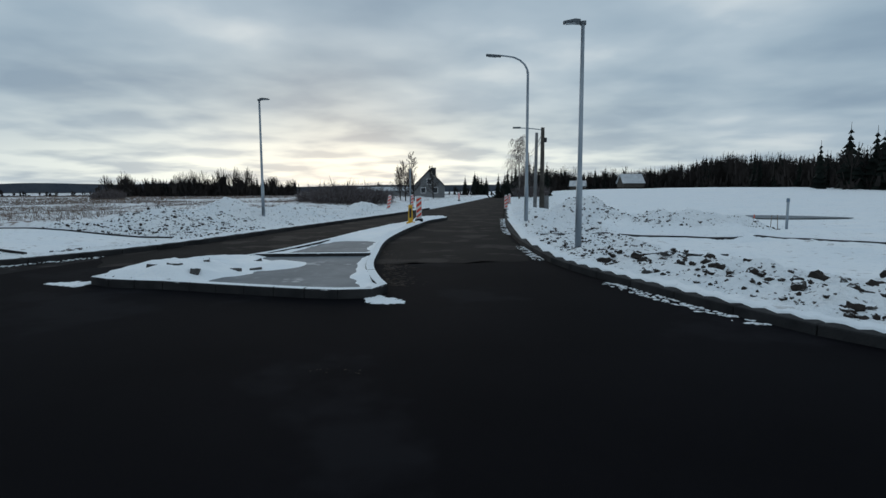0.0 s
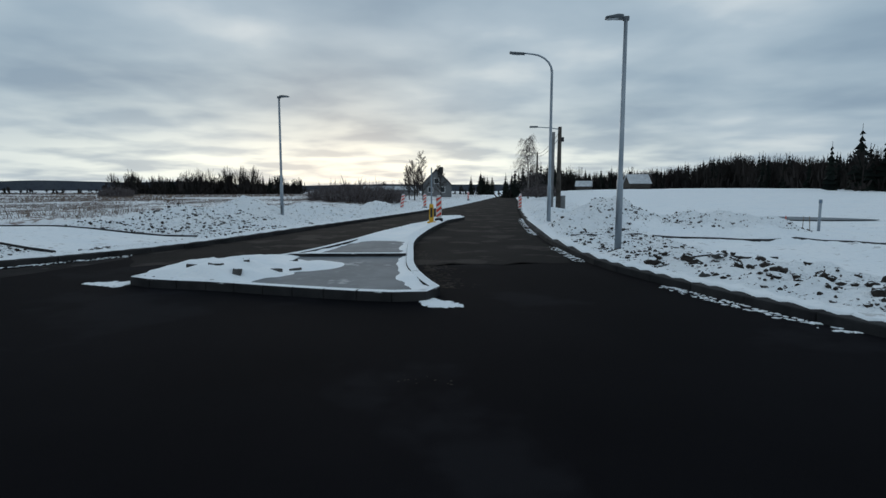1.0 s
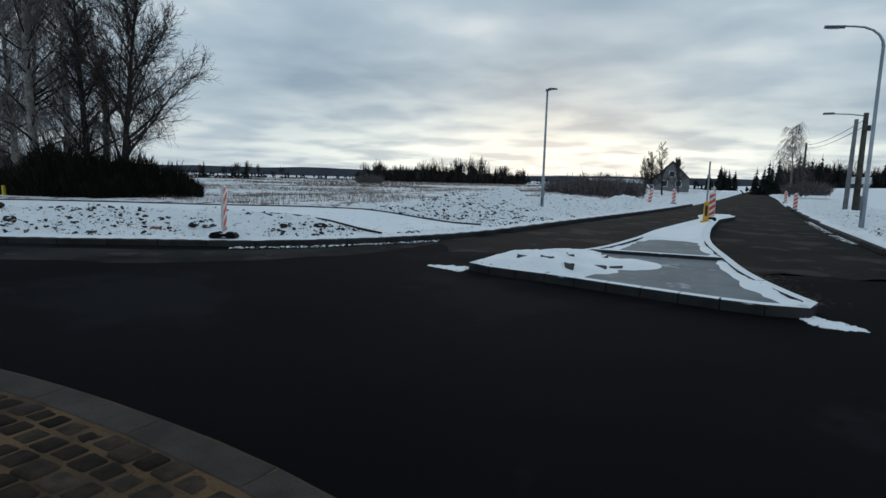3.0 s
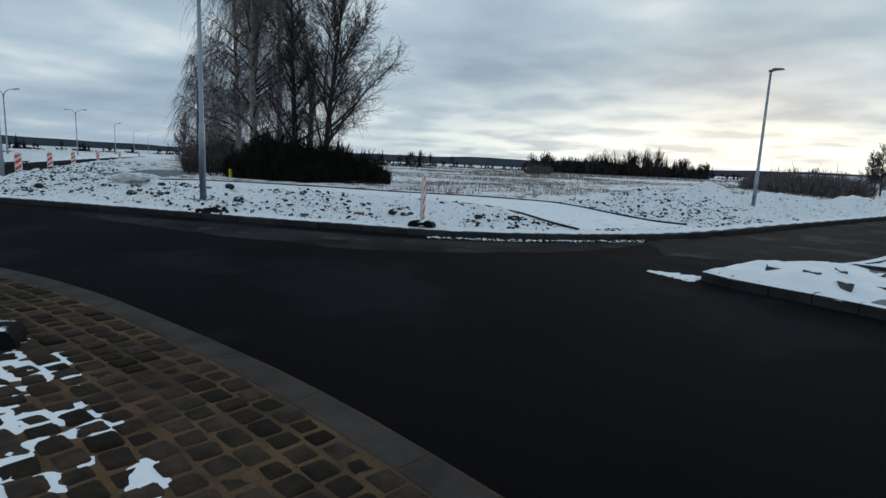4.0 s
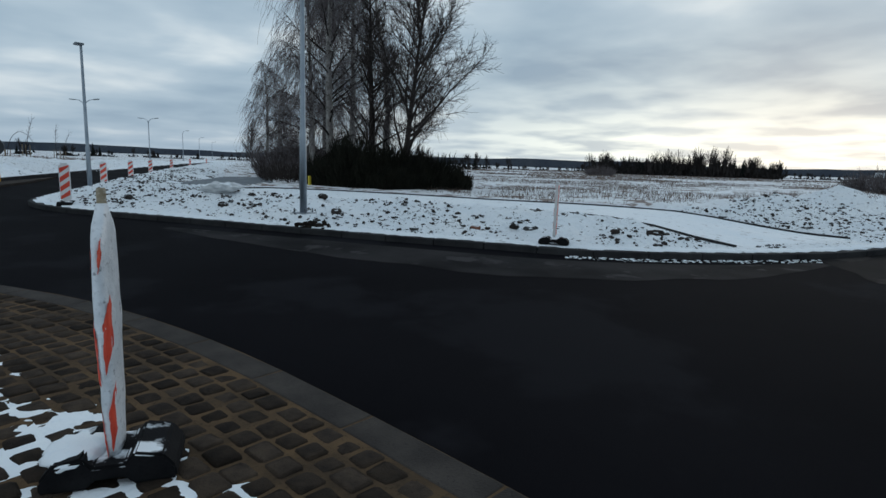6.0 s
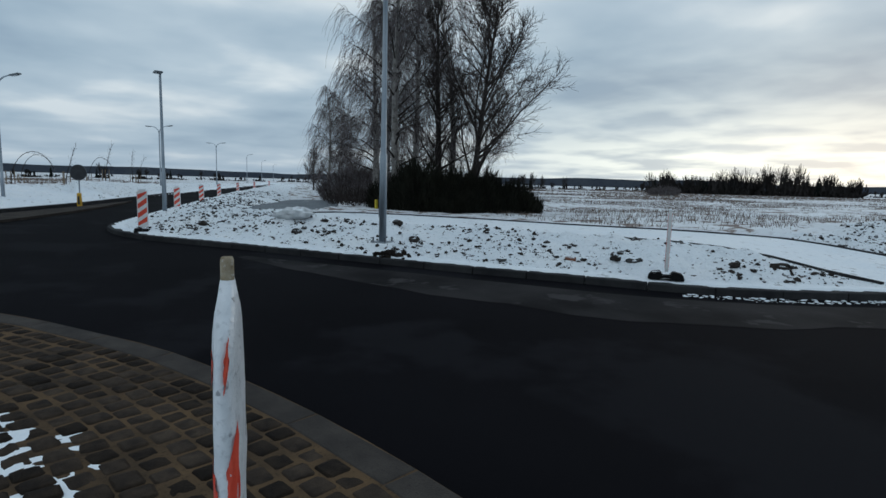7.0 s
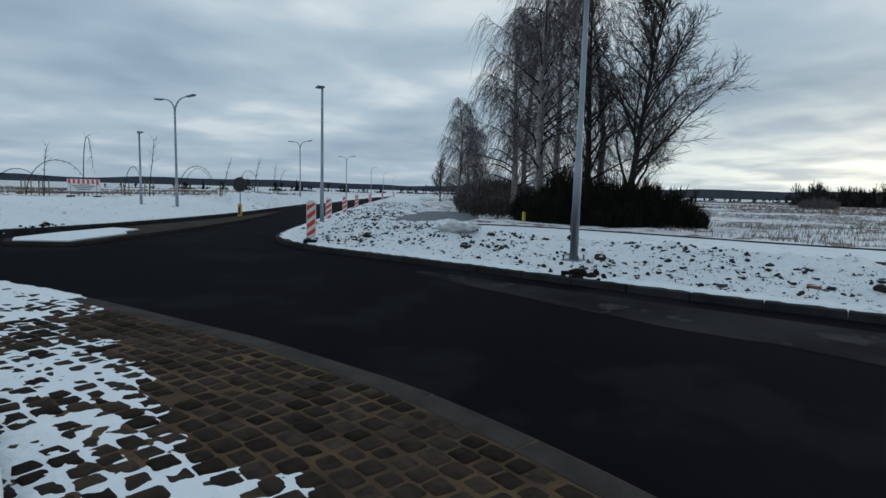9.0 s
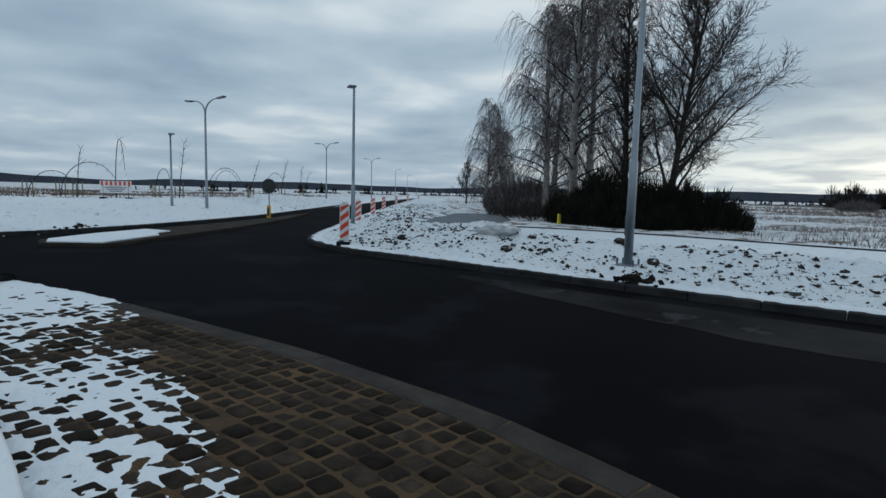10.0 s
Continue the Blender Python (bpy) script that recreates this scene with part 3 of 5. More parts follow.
def offset_in(line, dist):
    t = np.gradient(line, axis=0)
    t /= np.hypot(*t.T)[:, None]
    return line + np.stack([t[:, 1], -t[:, 0]], 1) * dist


# ---- splitter island of the northern arm ----
SPLIT = [(-5.15, 10.05), (-4.75, 9.86), (-3.68, 9.7), (-2.67, 9.46), (-1.72, 9.25), (-0.83, 9.12), (-0.33, 9.2), (-0.15, 9.55), (-0.36, 10.15), (-0.78, 11.6), (-1.15, 13.9), (-1.48, 16.4),
         (-1.62, 20.9), (-1.45, 27), (-1.35, 31.5), (-1.65, 31.4), (-2.25, 27), (-2.9, 22), (-3.15, 20), (-3.4, 16.4), (-3.9, 13.3), (-4.55, 11.8), (-5.15, 10.5)]


def closed_line(pts, step):
    ln = smooth_line(pts + [pts[0]], step)
    return ln[:-1]


split = closed_line(SPLIT, 0.5)
SMALL = mesh_of("island_kerb_stone", box(0.99, 0.16, 0.34, z=-0.2, bevel=0.025), KERB_SNOW)
so = kerb_run("kerb_splitter", np.concatenate([split, split[:1]]), 0.16, 0.14, SMALL, "concrete kerb of the traffic island capped with snow", 1)


def split_height(X, Y):
    n = fbm(X, Y, 1.3, 3, 61)
    z = 0.03 + 0.10 * sstep(16.8, 17.6, Y)
    # snow banks along the kerb and a spoil heap at the western end
    d = dist_line(split, X, Y, True)
    z = z + 0.11 * sstep(0.6, 0.12, d) * (n + 0.25)
    q = np.hypot((X + 3.95) / 0.8, (Y - 11.0) / 1.0)
    z = z + 0.30 * np.exp(-q ** 2 * 1.0) * (0.1 + 1.3 * n + 0.5 * (vnoise(X * 4.5, Y * 4.5, 8) - 0.5)) + 0.07 * sstep(-3.0, -3.6, X) * sstep(13.4, 12.6, Y)
    q = np.hypot((X + 2.8) / 0.5, (Y - 12.0) / 0.6)
    z = z + 0.2 * np.exp(-q ** 2) * (0.4 + n)
    z = z + 0.08 * sstep(9.2, 10.6, Y) * sstep(11.6, 10.4, Y) * sstep(-1.6, -0.6, X) * n
    return np.minimum(z, 0.10 + 0.75 * np.maximum(d - 0.10, 0.0) + 0.02 * n)


xs, ys = np.arange(-5.4, 0.2, 0.07), np.arange(9.3, 32, 0.09)
SX, SY = np.meshgrid(xs, ys)
ok = inside(split, SX, SY) & (dist_line(split, SX.ravel(), SY.ravel(), True).reshape(SX.shape) > 0.05)
SZ = split_height(SX.ravel(), SY.ravel())
ids = np.arange(SX.size).reshape(SX.shape)
q4 = np.stack([ids[:-1, :-1], ids[:-1, 1:], ids[1:, 1:], ids[1:, :-1]], -1).reshape(-1, 4)
q4 = q4[ok.ravel()[q4].all(1)]
raw("splitter_snow", np.stack([SX.ravel(), SY.ravel(), SZ], 1), [tuple(int(i) for i in r) for r in q4], SNOW, smooth=True)
tagged(bpy.data.objects["splitter_snow"], "snow with frozen ruts filling the traffic island", "snow", kind="structure")
ICE_POLY = np.array([p for p in offset_in(split, -0.1)])
ICE_POLY = ICE_POLY[ICE_POLY[:, 1] < 17.6]
fill("island_ice", ICE_POLY, 0.075, ICE, "grey frozen puddle inside the traffic island", "ice")
b = box(2.55, 0.14, 0.2, -2.55, 13.5, -0.05, 0.02)
bmesh.ops.rotate(b, cent=(-2.55, 13.5, 0), matrix=Matrix.Rotation(0.12, 3, "Z"), verts=b.verts)
tagged(part("kerb_cross", b, KERB_SNOW), "snow-capped kerb dividing the frozen island", "kerb", kind="structure")


# ---- loose things ----
def stuff_stones(name, label, spots, mat, seed, flat=0.75, sub=1):
    """Many clods joined into one: spots of x, y, z, size."""
    rnd = random.Random(seed)
    ico = bmesh.new()
    bmesh.ops.create_icosphere(ico, subdivisions=sub, radius=0.5)
    base = np.array([v.co for v in ico.verts])
    faces = [[v.index for v in f_.verts] for f_ in ico.faces]
    ico.free()
    V, F = [], []
    for x, y, z, s in spots:
        a = rnd.random() * 6.28
        k = np.array([rnd.uniform(0.65, 1.3) for _ in base])[:, None]
        p = base * k * np.array([s * rnd.uniform(0.8, 1.5), s * rnd.uniform(0.6, 1.0), s * flat])
        c, sn = math.cos(a), math.sin(a)
        p = np.stack([p[:, 0] * c - p[:, 1] * sn + x, p[:, 0] * sn + p[:, 1] * c + y, p[:, 2] + z], 1)
        o = len(V) * len(base)
        V.append(p)
        F += [tuple(i + o for i in f_) for f_ in faces]
    ob = raw(name, np.concatenate(V), F, mat)
    return tagged(ob, label, "earth", kind="stuff")


rnd = random.Random(5)
cand = np.array([(rnd.uniform(-48, -6), rnd.uniform(4, 24)) for _ in range(60000)] + [(rnd.uniform(1, 14), rnd.uniform(4, 24)) for _ in range(14000)])
z_, d_ = ground_height(cand[:, 0], cand[:, 1])
clump = fbm(cand[:, 0], cand[:, 1], 0.8, 3, 77)
pth = inside(PATH_POLY, cand[:, 0], cand[:, 1])
hp_ = np.min([np.hypot(cand[:, 0] - h_[0], cand[:, 1] - h_[1]) / h_[2] for h_ in HEAPS], axis=0) < 1.0
okc = (d_ > 0.5) & ((d_ < 5.0) | hp_) & ~pth & (clump > 0.45)
okc &= ~((cand[:, 0] > 0.5) & (d_ > 2.9) & ~hp_)
spots = [(x, y, z + 0.005, 0.02 + 0.11 * rnd.random() ** 4) for (x, y), z, k in zip(cand, z_, okc) if k]
stuff_stones("earth_clods", "dark frozen clods of earth dusted with snow", spots, EARTH, 3, sub=1)


# ---- street lamps ----
def base_plate(owner, mat):
    part("base_plate", box(0.34, 0.34, 0.02, bevel=0.004), mat, owner)
    for k in range(4):
        a = math.pi / 4 + k * math.pi / 2
        b = tube([(0.19 * math.cos(a), 0.19 * math.sin(a), 0), (0.19 * math.cos(a), 0.19 * math.sin(a), 0.11)], [0.016, 0.016], 6)
        part("bolt", b, STEEL_DARK, owner)


def straight_lamp(x, y, turn, z=None, h=5.0, label="galvanised steel lamp post with a flat head on the snowy verge"):
    """A pole with a thicker lower sleeve and one flat head, pointing along turn."""
    o = thing("street_lamp", label, "street lamp", x, y, height(x, y) - 0.02 if z is None else z, turn, group="short street lamps")
    part("pole", tube([(0, 0, 0), (0, 0, 0.32 * h), (0, 0, 0.325 * h), (0, 0, h)], [0.075, 0.07, 0.055, 0.04], 12), STEEL, o, smooth=True)
    base_plate(o, STEEL)
    part("door", box(0.07, 0.012, 0.35, 0, -0.074, 0.5, 0.003), STEEL_DARK, o)
    part("bracket", box(0.14, 0.08, 0.09, 0.0, 0, h - 0.05, 0.012), STEEL_DARK, o)
    hd = bmesh.new()
    prof = [(0.05, 0.055), (0.16, 0.075), (0.42, 0.045), (0.44, 0.015), (0.05, -0.01)]
    l, r = [hd.verts.new((px_, -0.12 if px_ < 0.4 else -0.10, h + pz)) for px_, pz in prof], [hd.verts.new((px_, 0.12 if px_ < 0.4 else 0.10, h + pz)) for px_, pz in prof]
    hd.faces.new(l[::-1]), hd.faces.new(r)
    for k in range(len(prof)):
        hd.faces.new((l[k], l[(k + 1) % len(prof)], r[(k + 1) % len(prof)], r[k]))
    bmesh.ops.bevel(hd, geom=hd.edges[:], offset=0.008, segments=1, affect="EDGES")
    head = part("lamp_head", hd, STEEL_DARK, o)
    part("lens", box(0.22, 0.16, 0.012, 0.27, 0, h - 0.004, 0.003), LENS, head)
    return o


def curved_lamp(x, y, turn, z=None, h=6.5, arms=1, label="tall slender lamp post with one curved arm"):
    o = thing("street_lamp", label, "street lamp", x, y, height(x, y) - 0.02 if z is None else z, turn, group="tall street lamps")
    part("pole", tube([(0, 0, 0), (0, 0, 1.6), (0, 0, 1.62), (0, 0, h - 0.75)], [0.085, 0.08, 0.065, 0.05], 12), STEEL, o, smooth=True)
    base_plate(o, STEEL)
    for k in range(arms):
        s = 1 if k == 0 else -1
        pts = [(s * (0.9 * (1 - math.cos(a))), 0, h - 0.8 + 0.72 * math.sin(a)) for a in [radians(v) for v in (0, 15, 32, 50, 68, 84)]]
        pts += [(s * 1.15, 0, h - 0.04)]
        arm = part("arm", tube(pts, [0.05, 0.045, 0.04, 0.036, 0.034, 0.032, 0.03], 8), STEEL, o, smooth=True)
        b = box(0.62, 0.2, 0.075, s * 1.4, 0, h - 0.08, 0.02, turn=Matrix.Rotation(-s * 0.09, 4, "Y"))
        hd = part("lamp_head", b, STEEL_DARK, arm)
        part("lens", box(0.34, 0.14, 0.012, s * 1.45, 0, h - 0.095, 0.003, turn=Matrix.Rotation(-s * 0.09, 4, "Y")), LENS, hd)
    return o


straight_lamp(3.4, 14.5, 172, z=0.1, h=5.1, label="galvanised steel lamp post bolted beside the eastern kerb")
straight_lamp(-8.4, 24.9, 0, z=0.0, h=5.4, label="galvanised steel lamp post beside the worn northern arm")
straight_lamp(-15.4, 7.1, -60, z=0.42, h=5.4, label="galvanised steel lamp post with earth heaped at its foot")
straight_lamp(-27.2, 4.95, 190, z=0.12, h=5.0, label="galvanised steel lamp post behind a striped beacon")
straight_lamp(-37.9, -1.7, 20, z=-0.4, h=4.4, label="galvanised steel lamp post on the western bank")
curved_lamp(2.95, 24.9, 180, z=0.1, h=6.95, label="tall slender lamp post with one curved arm on the verge")
curved_lamp(-40.0, -0.2, 35, arms=2, z=-0.35, h=6.5, label="tall lamp post with two curved arms like a fork")
curved_lamp(-67.5, 10.7, 35, arms=2, z=0.0, label="tall lamp post with two curved arms like a fork")
curved_lamp(-92.7, 21.9, 35, arms=2, z=0.1, label="tall lamp post with two curved arms like a fork")
for q in ((-134, 38), (-175, 54), (-221, 72.7)):
    curved_lamp(*q, 30, z=0.3, label="tall slender lamp post with one curved arm far along the road")


# ---- beacons ----
def stripe(w, h, z0, slope, thick, y):
    """A slanted band clipped to the board's sides."""
    b = bmesh.new()
    pts = [(-w / 2, z0), (w / 2, z0 + slope), (w / 2, z0 + slope + h), (-w / 2, z0 + h)]
    lo, hi = 0.17, 1.09
    pts = [(px_, min(max(pz, lo), hi)) for px_, pz in pts]
    if max(p_[1] for p_ in pts) - min(p_[1] for p_ in pts) < 0.02:
        b.free()
        return None
    f_ = [b.verts.new((px_, y, pz)) for px_, pz in pts]
    g_ = [b.verts.new((px_, y + thick, pz)) for px_, pz in pts]
    b.faces.new(f_), b.faces.new(g_[::-1])
    for k in range(4):
        b.faces.new((f_[k], g_[k], g_[(k + 1) % 4], f_[(k + 1) % 4]))
    bmesh.ops.recalc_face_normals(b, faces=b.faces)
    bmesh.ops.remove_doubles(b, verts=b.verts, dist=0.0005)
    return b


def rubber_base(o):
    b = bmesh.new()
    prof = [(-0.42, 0), (-0.42, 0.05), (-0.34, 0.105), (-0.16, 0.125), (-0.1, 0.085), (0.1, 0.085), (0.16, 0.125), (0.34, 0.105), (0.42, 0.05), (0.42, 0), (0.14, 0), (0.1, 0.03), (-0.1, 0.03), (-0.14, 0)]
    a = [b.verts.new((px_, -0.19, pz)) for px_, pz in prof]
    c = [b.verts.new((px_, 0.19, pz)) for px_, pz in prof]
    b.faces.new(a), b.faces.new(c[::-1])
    for k in range(len(prof)):
        b.faces.new((a[k], c[k], c[(k + 1) % len(prof)], a[(k + 1) % len(prof)]))
    bmesh.ops.recalc_face_normals(b, faces=b.faces)
    bmesh.ops.bevel(b, geom=b.edges[:], offset=0.012, segments=2, affect="EDGES")
    bmesh.ops.rotate(b, cent=(0, 0, 0), matrix=Matrix.Rotation(math.pi / 2, 3, "Z"), verts=b.verts)
    bmesh.ops.scale(b, vec=(0.9, 0.66, 1.1), verts=b.verts)
    part("rubber_foot", b, RUBBER, o, "black rubber foot dusted with snow")


def beacon(x, y, turn, z=None, tilt=0.0, slope=0.17, label="red and white striped beacon board in a black rubber foot", w=0.25):
    """A striped board whose front faces local -y."""
    o = thing("beacon", label, "traffic beacon", x, y, height(x, y) - 0.01 if z is None else z, turn, group="striped beacons")
    o.matrix_basis = o.matrix_basis @ pose(0, 0, 0, 0, tilt, 0)
    rubber_base(o)
    bd = bmesh.new()
    box(w, 0.05, 1.0, 0, 0, 0.13, 0.0, bm=bd)
    es = [e for e in bd.edges if abs(e.verts[0].co.z - e.verts[1].co.z) < 0.01 and abs(e.verts[0].co.x - e.verts[1].co.x) < 0.01]
    bmesh.ops.bevel(bd, geom=es, offset=0.05, segments=4, affect="EDGES")
    board = part("board", bd, WHITE, o)
    for k in range(-1, 5):
        for side in (-1, 1):
            st = stripe(w - 0.03, 0.135, 0.12 + 0.25 * k, slope * side * -1, 0.004, side * 0.0275 - 0.002)
            if st:
                part("stripe", st, RED, board, "red slanted stripe")
    part("snow_cap", box(w * 0.8, 0.05, 0.02, 0, 0, 1.13, 0.008), SNOW, o)
    return o


beacon(-22.4, 3.7, 70, z=0.11)
beacon(-17.9, -2.45, 65, z=0.06, label="red and white striped beacon board standing on snowy setts")
beacon(-10.95, 9.95, -57, z=0.15, tilt=-3, label="thin striped beacon leaning beside the northern kerb")
beacon(-1.75, 26.3, 8, z=0.14, label="striped beacon on the tip of the traffic island")
beacon(-5.9, 41.5, 10, z=0.1, tilt=8, label="striped beacon leaning in the snowy ditch")
beacon(-4.6, 45.0, 12, z=0.1)
beacon(-2.4, 76.0, 5, z=0.2)
beacon(2.75, 43.0, 0, z=0.05, label="striped beacon at the eastern edge of the worn road")
beacon(3.8, 62.0, 0, z=0.05)
for q in ((-31, 6.0), (-38, 8.4), (-46, 11.2), (-57, 15.4), (-72, 21.3), (-92, 29.5)):
    beacon(*q, 65, z=0.05)
beacon(-52.0, 3.1, 75, z=-0.35, label="narrow striped beacon behind the round sign")

# the iced beacon close by: a board wrapped in torn, frozen plastic
o = thing("iced_beacon", "striped beacon wrapped in frozen white plastic on the setts", "traffic beacon", -7.5, 2.17, 0.065, -22)
o.scale = (1.0, 1.0, 1.13)
rubber_base(o)
bd = bmesh.new()
rr = random.Random(8)
rows_ = []
NZ, NA = 26, 16
for i in range(NZ + 1):
    z_i = 0.10 + 1.03 * i / NZ
    t_ = i / NZ
    wx = (0.095 + 0.055 * math.sin(min(1, t_ * 1.6) * math.pi / 2)) * (1 - sstep(0.86, 1.0, t_) * 0.72)
    wy = (0.030 + 0.008 * math.sin(t_ * 3.0)) * (1 - 0.35 * sstep(0.93, 1.0, t_))
    ring = []
    for k in range(NA):
        a = 2 * math.pi * k / NA
        c, s_ = math.cos(a), math.sin(a)
        m_ = 1 + 0.13 * (noise.noise(Vector((3 * c, 3 * s_, z_i * 5.0)))) + 0.06 * noise.noise(Vector((9 * c, 9 * s_, z_i * 14.0)))
        ring.append(bd.verts.new((wx * m_ * math.copysign(abs(c) ** 0.7, c), wy * m_ * math.copysign(abs(s_) ** 0.8, s_), z_i)))
    rows_.append(ring)
for r0, r1 in zip(rows_, rows_[1:]):
    for k in range(NA):
        bd.faces.new((r0[k], r0[(k + 1) % NA], r1[(k + 1) % NA], r1[k]))
bd.faces.new(rows_[0][::-1]), bd.faces.new(rows_[-1])
wrap = part("plastic_wrap", bd, ICED, o, "frozen crumpled white plastic", smooth=True)


def patch(z0, z1, a0, a1, shear, ob):
    """A torn red patch just proud of the wrap, following its surface."""
    b = bmesh.new()
    grid = []
    for i in range(9):
        row = []
        for k in range(7):
            u, v = k / 6, i / 8
            z_p = z0 + (z1 - z0) * v + shear * (u - 0.5) + 0.012 * noise.noise(Vector((u * 7, v * 5, z0)))
            a = a0 + (a1 - a0) * u + 0.10 * noise.noise(Vector((v * 6, z0 * 9, 2.0)))
            t_ = (z_p - 0.10) / 1.03
            wx = (0.095 + 0.055 * math.sin(min(1, t_ * 1.6) * math.pi / 2)) * (1 - sstep(0.86, 1.0, t_) * 0.72)
            wy = (0.030 + 0.008 * math.sin(t_ * 3.0)) * (1 - 0.35 * sstep(0.93, 1.0, t_))
            c, s_ = math.cos(a), math.sin(a)
            m_ = 1.035 + 0.13 * (noise.noise(Vector((3 * c, 3 * s_, z_p * 5.0)))) + 0.06 * noise.noise(Vector((9 * c, 9 * s_, z_p * 14.0)))
            row.append(b.verts.new((wx * m_ * math.copysign(abs(c) ** 0.7, c), wy * m_ * math.copysign(abs(s_) ** 0.8, s_), z_p)))
        grid.append(row)
    for r0, r1 in zip(grid, grid[1:]):
        for k in range(6):
            b.faces.new((r0[k], r0[k + 1], r1[k + 1], r1[k]))
    part("stripe", b, RED, ob, "red stripe showing through torn plastic", smooth=True)


for z0_, z1_, a0_, a1_, sh_ in ((0.92, 0.975, -122, -48, -0.07), (0.84, 0.965, -128, -104, 0.0), (0.885, 0.905, -70, -52, -0.01), (0.46, 0.66, -70, -20, -0.10), (0.12, 0.30, -70, -20, -0.10),
                              (0.90, 0.98, 8, 26, 0.06), (0.52, 0.72, 8, 60, 0.12), (0.18, 0.36, 8, 60, 0.12)):
    patch(z0_, z1_, radians(a0_), radians(a1_), sh_, wrap)
stub = tube([(0, 0, 1.09), (0, 0, 1.14), (0, 0, 1.182), (0, 0, 1.19)], [0.021, 0.020, 0.0195, 0.016], 9)
for v in stub.verts:
    v.co.x += 0.003 * noise.noise(v.co * 30)
part("stub", stub, STUB, o, "weathered brown stub with frost on its top", smooth=True)
b = bmesh.new()
bmesh.ops.create_icosphere(b, subdivisions=3, radius=1.0)
for v in b.verts:
    m_ = 1 + 0.25 * noise.noise(v.co * 2.3)
    v.co = Vector((v.co.x * 0.17 * m_, v.co.y * 0.13 * m_ - 0.17, max(0.09, 0.10 + v.co.z * 0.045 * m_)))
part("snow_cap", b, SNOW, o, "snow lying on the rubber foot", smooth=True)


# ---- bollards and signs ----
def yellow_bollard(x, y, z, turn, post=2.3):
    o = thing("keep_right_bollard", "yellow plastic bollard with a slim grey post", "bollard", x, y, z, turn, group="yellow bollards")
    part("foot", box(0.34, 0.3, 0.08, bevel=0.02), YELLOW, o)
    b = box(0.2, 0.16, 0.72, 0, 0, 0.08, 0.035)
    for v in b.verts:
        if v.co.z > 0.6:
            v.co.x *= 0.85
    part("body", b, YELLOW, o)
    # Nothing is hollowed: a black plate paints the shade of a recess.
    part("recess", box(0.09, 0.012, 0.4, 0, -0.083, 0.25, 0.004), BLACK, o)
    part("post", tube([(0.0, 0.06, 0.1), (0, 0.06, post)], [0.03, 0.03], 8), STEEL, o)
    return o


yb = yellow_bollard(-1.9, 24.6, 0.14, 5)
o = yellow_bollard(-37.5, 2.8, -0.12, 65, 2.05)
tagged(o, "yellow bollard carrying a round sign seen from its dark back", group="yellow bollards")
dsk = part("sign_plate", disc(0.36, 0.02, 0, 0.02, 1.78, turn=Matrix.Rotation(math.pi / 2, 4, "X")), BLACK, o, "round dark back of a sign")
part("rim", tube([(0.365 * math.cos(a), 0.02, 1.78 + 0.365 * math.sin(a)) for a in [k * math.pi / 16 for k in range(33)]], [0.014] * 33, 5, caps=False), STEEL_DARK, dsk)
part("sign_bracket", box(0.5, 0.03, 0.05, 0, 0.05, 1.76, 0.005), STEEL, dsk)

o = thing("barrier_board", "white barrier board with a red striped rail on two feet", "barrier", -47.2, -5.6, height(-47.2, -5.6) - 0.03, 84)
part("panel", box(1.75, 0.04, 0.42, 0, 0, 0.35, 0.01), WHITE, o)
part("rail", box(1.75, 0.045, 0.30, 0, 0, 0.80, 0.01), WHITE, o)
for k in range(7):
    part("stripe", box(0.13, 0.055, 0.26, -0.75 + 0.25 * k, 0, 0.82, 0.004, turn=Matrix.Rotation(0.0, 4, "Y")), RED, o)
for q in (-0.7, 0.7):
    part("leg", tube([(q, 0, 0), (q, 0, 1.1)], [0.025, 0.025], 8), STEEL_DARK, o)
    part("foot", box(0.3, 0.6, 0.1, q, 0, 0, 0.02), RUBBER, o)
for k in range(3):
    part("lettering_bar", box(1.2 - 0.25 * k, 0.046, 0.05, 0, 0, 0.66 - 0.11 * k, 0.0), STEEL_DARK, o)

o = thing("marker_post", "grey utility marker post with a small blue and white plate", "marker post", 11.7, 21.6, 0.05, -25)
part("post", tube([(0, 0, 0), (0, 0, 1.05)], [0.045, 0.045], 10), STEEL, o, smooth=True)
hd = part("plate", box(0.11, 0.05, 0.15, 0, 0, 1.02, 0.02), STEEL, o)
part("plate_face", box(0.06, 0.012, 0.09, 0, -0.028, 1.05, 0.003), BLUE, hd)
o = thing("traffic_cone", "slim orange-red marker leaning in the snow", "marker", 10.5, 21.4, 0.05, 0)
part("body", tube([(0, 0, 0), (0, 0, 0.25), (0.01, 0, 0.62)], [0.07, 0.045, 0.012], 8), ORANGE, o, smooth=True)
part("foot", box(0.16, 0.16, 0.03, 0, 0, 0, 0.01), ORANGE, o)
for k, (dx, lean) in enumerate(((0.35, 0.03), (0.55, -0.06))):
    o = thing("shovel", "shovel stuck upright in the snow", "shovel", 10.6 + dx * 1.3, 21.4, 0.03, 20 * k)
    part("handle", tube([(0, 0, 0.0), (lean, 0, 0.62)], [0.013, 0.011], 6), STAKE, o)
    part("blade", box(0.16, 0.02, 0.14, 0.02, 0, 0.0, 0.006), STEEL_DARK, o)
o = thing("marker_stump", "yellow topped survey post beside the path", "survey post", -26.0, 12.7, height(-26.0, 12.7) - 0.02)
part("post", box(0.11, 0.11, 0.42, 0, 0, 0, 0.015), material("yellow_paint", ((0.55, 0.42, 0.04), (0.62, 0.5, 0.06)), 0.7, 5, 40, 0.1, 0.2), o)


